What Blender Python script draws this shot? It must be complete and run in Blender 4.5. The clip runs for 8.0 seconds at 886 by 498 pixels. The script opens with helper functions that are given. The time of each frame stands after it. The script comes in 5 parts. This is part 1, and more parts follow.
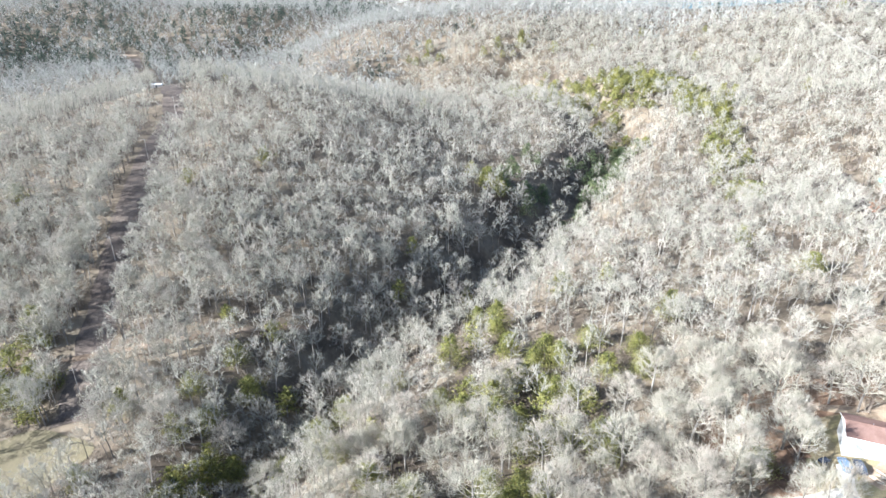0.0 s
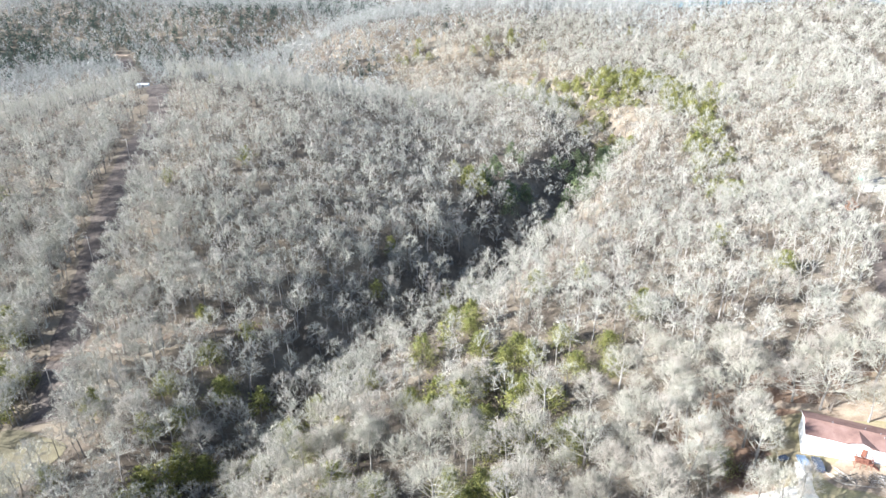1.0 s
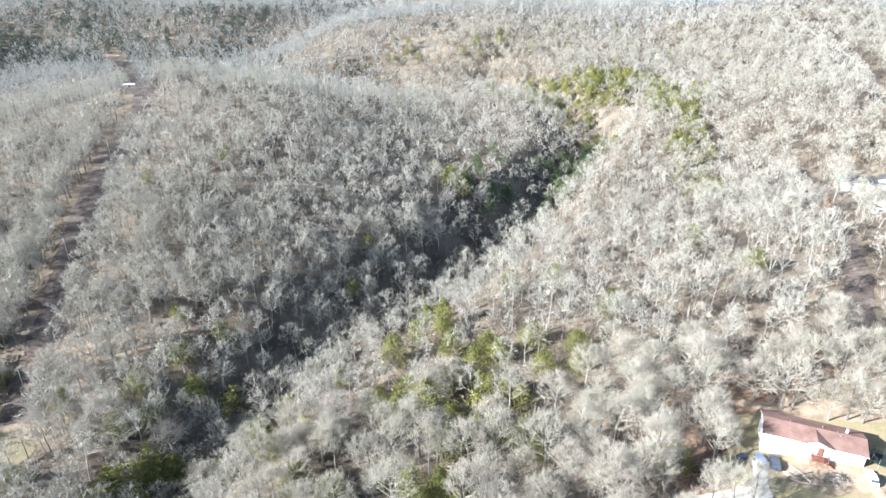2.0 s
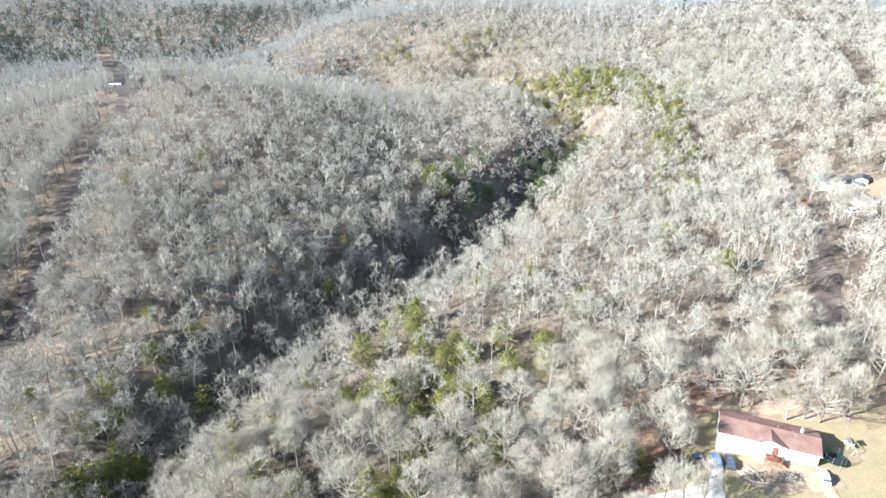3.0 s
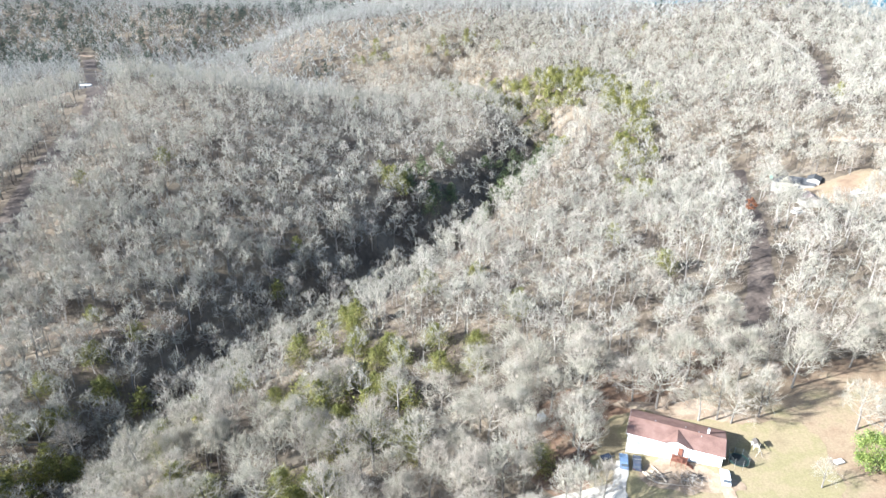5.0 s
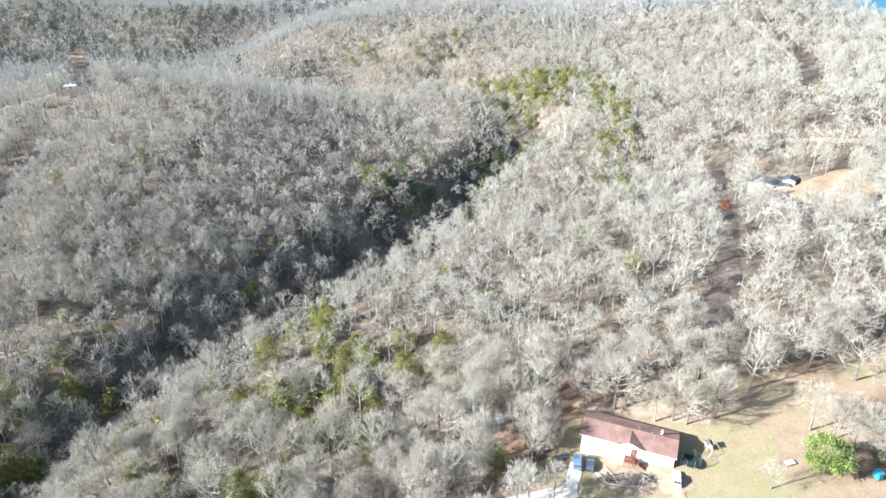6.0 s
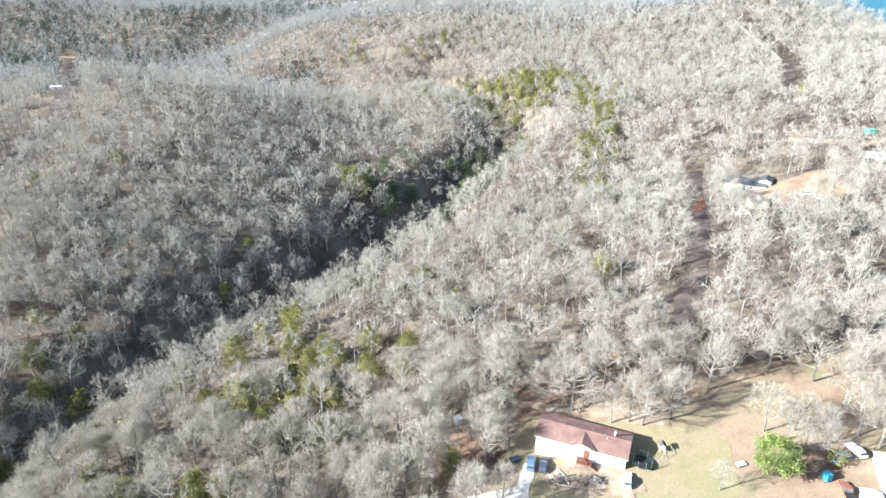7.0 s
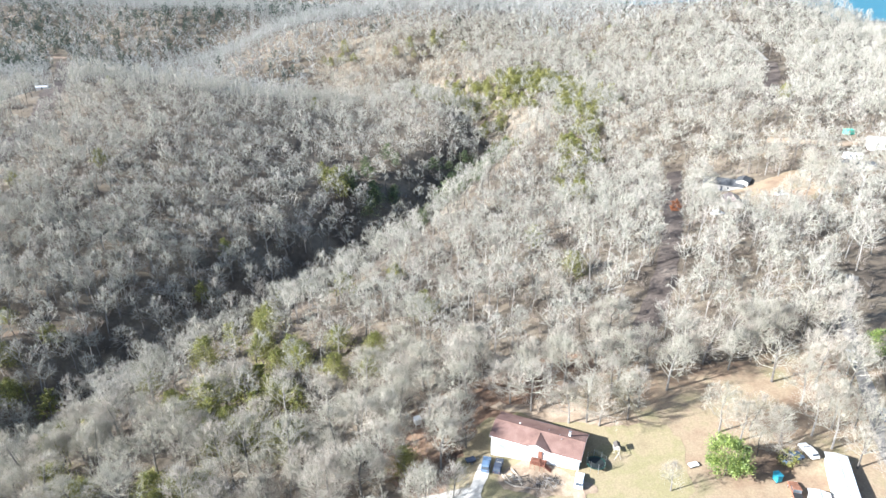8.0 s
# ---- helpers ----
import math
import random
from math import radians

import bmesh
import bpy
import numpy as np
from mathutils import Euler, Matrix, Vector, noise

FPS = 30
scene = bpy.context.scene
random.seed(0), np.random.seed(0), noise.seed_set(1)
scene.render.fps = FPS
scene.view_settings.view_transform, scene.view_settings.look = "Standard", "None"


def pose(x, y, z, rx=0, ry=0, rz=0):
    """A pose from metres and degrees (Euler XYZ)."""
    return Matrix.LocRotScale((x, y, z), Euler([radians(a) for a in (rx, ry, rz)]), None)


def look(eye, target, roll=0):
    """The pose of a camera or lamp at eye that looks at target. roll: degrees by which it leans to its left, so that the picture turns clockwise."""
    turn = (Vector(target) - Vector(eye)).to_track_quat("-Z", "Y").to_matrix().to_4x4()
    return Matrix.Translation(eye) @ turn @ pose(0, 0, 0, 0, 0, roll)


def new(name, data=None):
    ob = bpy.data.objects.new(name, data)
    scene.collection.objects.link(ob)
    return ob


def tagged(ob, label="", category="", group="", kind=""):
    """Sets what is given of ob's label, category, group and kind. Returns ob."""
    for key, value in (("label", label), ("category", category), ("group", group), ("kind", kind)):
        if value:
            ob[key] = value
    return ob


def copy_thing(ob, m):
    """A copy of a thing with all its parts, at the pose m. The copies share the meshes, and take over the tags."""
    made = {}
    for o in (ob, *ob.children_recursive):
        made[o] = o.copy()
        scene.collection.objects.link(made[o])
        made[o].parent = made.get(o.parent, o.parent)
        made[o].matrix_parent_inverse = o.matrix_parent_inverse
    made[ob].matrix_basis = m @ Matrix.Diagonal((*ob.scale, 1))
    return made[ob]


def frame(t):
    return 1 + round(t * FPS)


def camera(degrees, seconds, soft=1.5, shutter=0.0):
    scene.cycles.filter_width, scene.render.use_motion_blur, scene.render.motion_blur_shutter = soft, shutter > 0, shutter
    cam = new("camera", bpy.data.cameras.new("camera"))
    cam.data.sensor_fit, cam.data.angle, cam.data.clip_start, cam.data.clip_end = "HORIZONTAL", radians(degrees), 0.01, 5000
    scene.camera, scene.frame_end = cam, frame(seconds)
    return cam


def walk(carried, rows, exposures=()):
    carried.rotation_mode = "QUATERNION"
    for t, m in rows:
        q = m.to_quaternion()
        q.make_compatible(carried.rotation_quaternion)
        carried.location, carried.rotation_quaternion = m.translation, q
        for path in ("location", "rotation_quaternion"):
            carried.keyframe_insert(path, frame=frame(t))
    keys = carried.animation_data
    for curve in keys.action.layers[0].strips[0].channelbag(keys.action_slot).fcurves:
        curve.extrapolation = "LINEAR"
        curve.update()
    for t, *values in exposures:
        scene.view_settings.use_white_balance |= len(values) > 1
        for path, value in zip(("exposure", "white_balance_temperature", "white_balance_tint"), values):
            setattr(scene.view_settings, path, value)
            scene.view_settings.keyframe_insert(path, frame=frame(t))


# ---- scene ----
# ---- camera ----
EYE, TILT, LEAN, TURN = 100.0, -24.5, 0.0, 0.0
cam = camera(71.5, 8.0, soft=1.5)
ROWS = [
    (0.0, 0.0, 0.0, 0.0, 0.0, 0.0, 0.0),
    (0.5, 4.392, -0.16, 0.06, -0.012, -0.055, 0.075),
    (1.0, 9.035, -0.3, 0.04, -0.02, -0.085, 0.14),
    (1.5, 13.674, -0.44, -0.015, -0.037, -0.1, 0.19),
    (3.0, 28.385, -0.54, -0.11, -0.06, -0.145, 0.273),
    (3.5, 33.518, -0.6, -0.11, -0.063, -0.15, 0.288),
    (4.0, 38.679, -0.645, -0.09, -0.067, -0.142, 0.302),
    (4.5, 43.846, -0.7, -0.03, -0.071, -0.138, 0.318),
    (6.0, 59.39, -0.76, 0.2, -0.078, -0.12, 0.355),
    (6.5, 64.641, -0.71, 0.25, -0.067, -0.105, 0.366),
    (7.0, 69.9, -0.6, 0.24, -0.055, -0.075, 0.37),
    (7.5, 75.018, -0.52, 0.22, -0.049, -0.05, 0.37),
    (8.0, 79.984, -0.43, 0.15, -0.043, -0.038, 0.366),
]
walk(cam, [(t, pose(0, 0, EYE, TILT, LEAN, TURN) @ pose(x, y, z, 90 + pitch, roll, yaw))
           for t, x, y, z, yaw, pitch, roll in ROWS], exposures=[(0.0, 2.31, 5700, 9), (8.0, 2.25, 5740, 9)])

# ---- sun and sky ----
SUN_HEIGHT, SHADOW_HEADING = 23.0, 14.0
sky = bpy.data.worlds.new("sky")
scene.world = sky
sky.use_nodes = True
sky_nodes = sky.node_tree.nodes
sky_tex = sky_nodes.new("ShaderNodeTexSky")
sky_tex.sky_type, sky_tex.sun_disc = "NISHITA", False
sky_tex.sun_elevation = radians(SUN_HEIGHT)
sky_tex.sun_rotation = radians(270 - SHADOW_HEADING)
sky_nodes["Background"].inputs["Strength"].default_value = 0.063
sky.node_tree.links.new(sky_tex.outputs[0], sky_nodes["Background"].inputs["Color"])
lamp = bpy.data.lights.new("sun", "SUN")
lamp.energy, lamp.angle, lamp.color = 5.0, radians(0.55), (1.0, 0.95, 0.87)
sun = new("sun", lamp)
sun.matrix_world = look((-math.cos(radians(SHADOW_HEADING)), -math.sin(radians(SHADOW_HEADING)),
                         math.tan(radians(SUN_HEIGHT))), (0, 0, 0))


# ---- materials ----
def material(name, stops, scale, grain_scale=None, rough=0.9, bump=0.0, island=0.0, metal=0.0,
             spec=0.2, detail=6, own=0.0, stretch=None, thin=0.0, knotty=0.0, knots_deep=1.8):
    """Noise through a colour ramp at one scale, mottled by a finer grain, with optional relief."""
    mat = bpy.data.materials.new(name)
    mat.use_nodes = True
    nt = mat.node_tree
    bsdf = nt.nodes["Principled BSDF"]
    bsdf.inputs["Roughness"].default_value = rough
    bsdf.inputs["Metallic"].default_value = metal
    bsdf.inputs["Specular IOR Level"].default_value = spec
    co = nt.nodes.new("ShaderNodeTexCoord")
    where = co.outputs["Object"]
    if stretch:
        mp = nt.nodes.new("ShaderNodeMapping")
        mp.inputs["Scale"].default_value = stretch
        nt.links.new(where, mp.inputs["Vector"])
        where = mp.outputs["Vector"]
    big = nt.nodes.new("ShaderNodeTexNoise")
    big.inputs["Scale"].default_value, big.inputs["Detail"].default_value = scale, detail
    big.inputs["Roughness"].default_value = 0.62
    nt.links.new(where, big.inputs["Vector"])
    value = big.outputs["Fac"]
    if island or own:
        src = nt.nodes.new("ShaderNodeNewGeometry") if island else nt.nodes.new("ShaderNodeObjectInfo")
        out = src.outputs["Random Per Island"] if island else src.outputs["Random"]
        ma = nt.nodes.new("ShaderNodeMath")
        ma.operation = "MULTIPLY_ADD"
        ma.inputs[1].default_value = island or own
        nt.links.new(out, ma.inputs[0])
        sh = nt.nodes.new("ShaderNodeMath")
        sh.operation = "SUBTRACT"
        sh.inputs[1].default_value = (island or own) / 2
        nt.links.new(value, sh.inputs[0])
        nt.links.new(sh.outputs[0], ma.inputs[2])
        value = ma.outputs[0]
    ramp = nt.nodes.new("ShaderNodeValToRGB")
    el = ramp.color_ramp.elements
    while len(el) < len(stops):
        el.new(0.5)
    for e, (at, col) in zip(el, stops):
        e.position, e.color = at, (*col, 1)
    nt.links.new(value, ramp.inputs["Fac"])
    colour = ramp.outputs["Color"]
    if grain_scale:
        fine = nt.nodes.new("ShaderNodeTexNoise")
        fine.inputs["Scale"].default_value, fine.inputs["Detail"].default_value = grain_scale, 5
        fine.inputs["Roughness"].default_value = 0.7
        nt.links.new(where, fine.inputs["Vector"])
        mix = nt.nodes.new("ShaderNodeMix")
        mix.data_type, mix.blend_type = "RGBA", "OVERLAY"
        mix.inputs["Factor"].default_value = 0.55
        nt.links.new(colour, mix.inputs[6])
        nt.links.new(fine.outputs["Fac"], mix.inputs[7])
        colour = mix.outputs[2]
        if bump:
            bu = nt.nodes.new("ShaderNodeBump")
            bu.inputs["Strength"].default_value, bu.inputs["Distance"].default_value = 0.8, bump
            nt.links.new(fine.outputs["Fac"], bu.inputs["Height"])
            nt.links.new(bu.outputs[0], bsdf.inputs["Normal"])
    nt.links.new(colour, bsdf.inputs["Base Color"])
    if knotty:
        # round, knotted twigs rather than flat ones
        knots = nt.nodes.new("ShaderNodeTexNoise")
        knots.inputs["Scale"].default_value, knots.inputs["Detail"].default_value = knotty, 1
        nt.links.new(where, knots.inputs["Vector"])
        bend = nt.nodes.new("ShaderNodeBump")
        bend.inputs["Strength"].default_value, bend.inputs["Distance"].default_value = 1.0, knots_deep / knotty
        nt.links.new(knots.outputs["Fac"], bend.inputs["Height"])
        nt.links.new(bend.outputs[0], bsdf.inputs["Normal"])
    if thin:
        # light passes through sprays of fine twigs and needles
        glow = nt.nodes.new("ShaderNodeBsdfTranslucent")
        both = nt.nodes.new("ShaderNodeMixShader")
        both.inputs[0].default_value = thin
        nt.links.new(colour, glow.inputs["Color"])
        nt.links.new(bsdf.outputs[0], both.inputs[1])
        nt.links.new(glow.outputs[0], both.inputs[2])
        nt.links.new(both.outputs[0], nt.nodes["Material Output"].inputs["Surface"])
    return mat


LITTER = material("leaf_litter", [(0.30, (0.05, 0.04, 0.031)), (0.43, (0.096, 0.0765, 0.0565)), (0.52, (0.14, 0.113, 0.081)),
                                  (0.60, (0.164, 0.137, 0.103)), (0.70, (0.128, 0.115, 0.092))], 0.05, 0.55, 0.95, 0.25, detail=12)
LAWN = material("winter_lawn", [(0.3, (0.187, 0.149, 0.0919)), (0.46, (0.225, 0.184, 0.112)), (0.55, (0.192, 0.169, 0.0895)),
                                (0.72, (0.243, 0.193, 0.127))], 0.12, 2.5, 0.95, 0.05, detail=8)
STRAW = material("thin_straw_grass", [(0.28, (0.114, 0.0757, 0.0526)), (0.42, (0.184, 0.129, 0.0863)), (0.55, (0.228, 0.176, 0.117)), (0.70, (0.171, 0.152, 0.0824))], 0.09, 2.2, 0.95, 0.05, detail=8)
MEADOW = material("rough_pasture", [(0.3, (0.08, 0.0663, 0.0441)), (0.5, (0.112, 0.0975, 0.0593)), (0.7, (0.132, 0.109, 0.0745))], 0.15, 1.6, 0.95, 0.1, detail=9)
TRACKDIRT = material("damp_clay_track", [(0.3, (0.096, 0.0686, 0.048)), (0.5, (0.147, 0.109, 0.078)), (0.7, (0.186, 0.146, 0.111))], 0.2, 2.0, 0.95, 0.05, detail=8)
DIRT = material("bare_clay", [(0.3, (0.187, 0.132, 0.0935)), (0.5, (0.289, 0.217, 0.157)), (0.7, (0.357, 0.289, 0.225))], 0.15, 2.0, 0.95, 0.05, detail=8)
FRONT = material("trodden_clay", [(0.3, (0.159, 0.116, 0.0821)), (0.45, (0.239, 0.182, 0.128)), (0.58, (0.286, 0.226, 0.165)), (0.72, (0.212, 0.182, 0.114))], 0.3, 2.6, 0.95, 0.05, detail=9)
# Brown brush darkened so that the trees' shade is in its colour.
SHADE_BRUSH = material("shade_toned_brush", [(0.3, (0.05, 0.04, 0.034)), (0.5, (0.095, 0.076, 0.064)), (0.7, (0.15, 0.122, 0.1))], 0.15, 1.2, 0.95, 0.2, detail=10)
GRAVEL = material("pale_gravel", [(0.3, (0.33, 0.305, 0.265)), (0.55, (0.43, 0.405, 0.36)), (0.75, (0.49, 0.47, 0.43))], 0.3, 9.0, 0.9, 0.03)
RUSSET = material("russet_leaf_bed", [(0.3, (0.06, 0.038, 0.027)), (0.45, (0.135, 0.086, 0.057)), (0.58, (0.195, 0.13, 0.087)), (0.7, (0.15, 0.123, 0.086))], 0.12, 1.6, 0.95, 0.1, detail=10)
ASPHALT = material("worn_asphalt", [(0.3, (0.14, 0.13, 0.118)), (0.7, (0.2, 0.187, 0.168))], 0.3, 6.0, 0.9)
BARK = material("grey_bark", [(0.25, (0.085, 0.075, 0.066)), (0.5, (0.15, 0.138, 0.124)), (0.75, (0.23, 0.215, 0.197))], 0.8, 6.0, 0.9, 0.02, own=0.5)
TINTS = [(0.25, (0.228, 0.2, 0.18)), (0.38, (0.312, 0.294, 0.262)), (0.47, (0.345, 0.344, 0.29)), (0.54, (0.38, 0.37, 0.334)), (0.62, (0.348, 0.318, 0.284)), (0.76, (0.425, 0.414, 0.378))]
TWIG = material("grey_twigs", [(at, (r * 1.06, g * 1.02, b * 0.965)) for at, (r, g, b) in TINTS], 0.25, None, 0.85, own=0.25, thin=0.12, knotty=14.0)
WOODS = material("winter_woods_twigs", [(at, (r * 1.05, g * 1.03, b * 1.0)) for at, (r, g, b) in TINTS], 0.11, None, 0.85, island=0.1, detail=3, thin=0.12, knotty=9.0)
# Same twig tints pushed towards blue: distance haze is put into the colour.
HAZED_WOODS = material("hazed_woods_twigs", [(at, (r * 1.0, g * 1.03, b * 1.09)) for at, (r, g, b) in TINTS], 0.08, None, 0.85, island=0.1, detail=3, thin=0.08, knotty=4.0)
BRUSH = material("brown_brush", [(0.25, (0.19, 0.15, 0.122)), (0.5, (0.285, 0.24, 0.2)), (0.75, (0.35, 0.315, 0.262))], 0.15, None, 0.9, island=0.2, thin=0.35)
NEEDLE = material("pine_needles", [(0.2, (0.1, 0.115, 0.036)), (0.5, (0.21, 0.212, 0.068)), (0.8, (0.33, 0.305, 0.1))], 0.2, None, 0.6, island=0.5, thin=0.35)
# Dark evergreen needles with blue raised, so haze sits in the base colour.
HAZED_NEEDLE = material("hazed_pine_needles", [(0.2, (0.025, 0.04, 0.0364)), (0.5, (0.05, 0.07, 0.0546)), (0.8, (0.09, 0.105, 0.0715))], 0.1, None, 0.6, island=0.5, thin=0.3)
# Dark conifer needles; the hollow's shade is also put into this colour.
SHADE_NEEDLE = material("dark_shade_needles", [(0.2, (0.075, 0.11, 0.06)), (0.5, (0.14, 0.17, 0.085)), (0.8, (0.21, 0.23, 0.115))], 0.1, None, 0.6, island=0.5, thin=0.35)
WATER = material("lake_water", [(0.3, (0.014, 0.1, 0.14)), (0.7, (0.02, 0.125, 0.17))], 0.004, None, 0.45, spec=0.15)

# ---- lie of the land: rounded hills and hollows (x, y, radius, rise) on a plain ----
NEAR_HILLS = [
    (90, 100, 60, 10.6), (155, 110, 55, -12.9), (200, 90, 60, 18.2), (30, 120, 60, -13.4), (-40, 110, 60, 5.1),
    (-130, 120, 80, -34.6), (-230, 160, 90, -15.2), (130, 180, 60, 8.7), (210, 210, 70, 6.5), (300, 220, 90, 10.7),
    (70, 200, 50, -1.7), (20, 240, 50, -6.6), (-50, 220, 60, -3.2), (-120, 250, 70, 17.2), (-60, 330, 70, 12.2),
    (-160, 340, 70, -3.6), (30, 350, 70, -7.1), (110, 350, 60, 13.4), (170, 300, 60, -19.4), (250, 320, 80, 17.9)]
FAR_HILLS = [
    (60, 440, 70, -4.8), (-60, 440, 60, 16.1), (-150, 450, 70, 22.2), (-120, 540, 80, -21.3), (-270, 330, 90, 19.0),
    (-260, 500, 90, 6.2), (160, 440, 70, -6.9), (310, 430, 110, 12.3), (20, 560, 90, -2.9), (150, 620, 110, 9.4),
    (-100, 670, 90, -3.4), (310, 600, 120, 43.3), (20, 740, 110, 38.2), (250, 780, 130, 32.4), (-360, 680, 160, -25.8),
    (-150, 900, 150, 25.4), (-480, 900, 160, 46.0), (500, 350, 150, 32.6), (2000, 2600, 900, -130.0), (430, 590, 60, 8.6), (398, 615, 48, 19.0), (350, 640, 70, 6.0), (-900, 1130, 160, 40.0), (-640, 1130, 120, 16.0), (-400, 1130, 120, 20.0), (-150, 1110, 120, 28.0),
    (-340, 470, 75, -12.6), (-186, 408, 32, 0.8), (-86, 690, 60, 18.7), (-262, 860, 80, 21.7), (-200, 440, 45, 11.2),
    (-340, 640, 70, 13.0), (-450, 760, 90, -17.5), (100, 470, 45, 13.1), (0, 560, 50, -5.6), (310, 465, 60, -0.6),
    (285, 390, 50, -7.2), (250, 300, 45, -3.3), (-310, 576, 60, 15.9), (-200, 790, 60, -17.4), (350, 490, 70, -2.1),
    (160, 608, 70, 0.5), (-100, 615, 40, 9.0), (-157, 540, 50, 19.6), (60, 650, 60, 15.9), (-410, 735, 60, 13.4),
    (215, 380, 50, 6.4)]
CREEK = [(-78, 42), (-64, 102), (-51, 152), (-21, 197), (13, 227), (51, 275), (92, 350), (118, 405), (98, 500), (60, 560)]
SHADY_BANK = [(-58, 160), (-28, 203), (5, 234), (42, 282), (80, 338), (96, 362)]
LAKE_LEVEL = -48.0


def off_line(x, y, line):
    """Distance from a bent line in plan."""
    d = np.full(np.shape(x), 1e9)
    for (a, b), (c, e) in zip(line, line[1:]):
        t = np.clip(((x - a) * (c - a) + (y - b) * (e - b)) / ((c - a) ** 2 + (e - b) ** 2), 0, 1)
        d = np.minimum(d, np.hypot(x - a - t * (c - a), y - b - t * (e - b)))
    return d


def height(x, y):
    x, y = np.asarray(x, float), np.asarray(y, float)
    z = np.full(x.shape, -4.0)
    for a, b, s, rise in NEAR_HILLS + FAR_HILLS:
        z = z + rise * np.exp(-((x - a) ** 2 + (y - b) ** 2) / (2 * s * s))
    z = z - 20 * np.exp(-(off_line(x, y, CREEK) / 21) ** 2)
    r = np.clip((np.hypot(x, y - 300) - 600) / 700, 0, 1)
    z = z + r * 16 * (np.sin(x / 210 + 1.3) * np.cos(y / 260) + 0.6 * np.sin(x / 97 + y / 130) + 0.5)
    wild = np.clip(off_line(x, y, [(92, 104), (150, 104)]) / 18 - 0.8, 0, 1)
    z = z + wild * (0.5 * np.sin(x / 7.3 + np.sin(y / 11)) * np.cos(y / 9.1 + 0.5) + 0.9 * np.sin(x / 23 + y / 31))
    return z


def ground_at(x, y):
    return float(height(x, y))


def link_mesh(name, verts, faces, mats, parent=None, index=None, smooth=False):
    """A mesh object from arrays; all faces have the same number of corners."""
    verts, faces = np.asarray(verts, np.float32), np.asarray(faces, np.int32)
    me = bpy.data.meshes.new(name)
    n = faces.shape[1]
    me.vertices.add(len(verts))
    me.vertices.foreach_set("co", verts.ravel())
    me.loops.add(faces.size)
    me.loops.foreach_set("vertex_index", faces.ravel())
    me.polygons.add(len(faces))
    me.polygons.foreach_set("loop_start", np.arange(0, faces.size, n, dtype=np.int32))
    if index is not None:
        me.polygons.foreach_set("material_index", np.asarray(index, np.int32))
    me.polygons.foreach_set("use_smooth", np.full(len(faces), smooth))
    me.update(calc_edges=True)
    for m in mats:
        me.materials.append(m)
    ob = new(name, me)
    ob.parent = parent
    return ob


def axis(dense_lo, dense_hi, step, far_lo, far_hi):
    mid = list(np.arange(dense_lo, dense_hi + 0.1, step))
    up, s = [mid[-1]], step
    while up[-1] < far_hi:
        s *= 1.13
        up.append(up[-1] + s)
    down, s = [mid[0]], step
    while down[-1] > far_lo:
        s *= 1.13
        down.append(down[-1] - s)
    return np.array(down[:0:-1] + mid + up[1:])


def build_ground():
    xs, ys = axis(-260, 360, 3.5, -4600, 4600), axis(60, 480, 3.5, -2500, 4700)
    gx, gy = np.meshgrid(xs, ys)
    gz = height(gx, gy)
    n, m = len(ys), len(xs)
    i = (np.arange(n - 1)[:, None] * m + np.arange(m - 1)[None]).ravel()
    faces = np.stack([i, i + 1, i + m + 1, i + m], 1)
    ob = link_mesh("ground", np.stack([gx.ravel(), gy.ravel(), gz.ravel()], 1), faces, [LITTER], smooth=True)
    tagged(ob, "rolling hillsides covered in brown fallen leaves under bare woods", "ground", kind="structure")


build_ground()


def ring(cx, cy, rx, ry, turn=0.0, wobble=0.12, n=40, seed=1):
    """An uneven rounded outline in plan."""
    r = random.Random(seed)
    k = [(r.uniform(-1, 1), r.uniform(0, 6.28)) for _ in range(4)]
    out = []
    for i in range(n):
        a = 2 * math.pi * i / n
        s = 1 + wobble * sum(c * math.sin((j + 2) * a + p) for j, (c, p) in enumerate(k))
        x, y = rx * s * math.cos(a), ry * s * math.sin(a)
        c, d = math.cos(radians(turn)), math.sin(radians(turn))
        out.append((cx + c * x - d * y, cy + d * x + c * y))
    return out


def draped_area(name, outline, mat, lift, label, category, rings=14):
    """A patch of ground cover that follows the land, filled by shrunken rings."""
    wander = 0.0
    if isinstance(outline, tuple):
        outline, wander = outline
    pts = np.array(outline)
    mid = pts.mean(0)
    allp = np.concatenate([pts + wander] + [mid + (pts - mid) * (1 - (k + 1) / (rings + 1)) for k in range(1, rings)] + [mid[None]])
    n = len(pts)
    tri = []
    for k in range(rings - 1):
        for i in range(n):
            a, b = k * n + i, k * n + (i + 1) % n
            tri += [(a, b, b + n), (a, b + n, a + n)]
    for i in range(n):
        tri.append(((rings - 1) * n + i, (rings - 1) * n + (i + 1) % n, rings * n))
    z = height(allp[:, 0], allp[:, 1]) + lift
    t3 = np.array(tri)
    u, v = allp[t3[:, 1]] - allp[t3[:, 0]], allp[t3[:, 2]] - allp[t3[:, 0]]
    area = u[:, 0] * v[:, 1] - u[:, 1] * v[:, 0]
    tri = t3[area * np.sign(area.sum()) > 1e-4]
    ob = link_mesh(name, np.column_stack([allp, z]), tri, [mat], smooth=True)
    return tagged(ob, label, category, kind="structure")


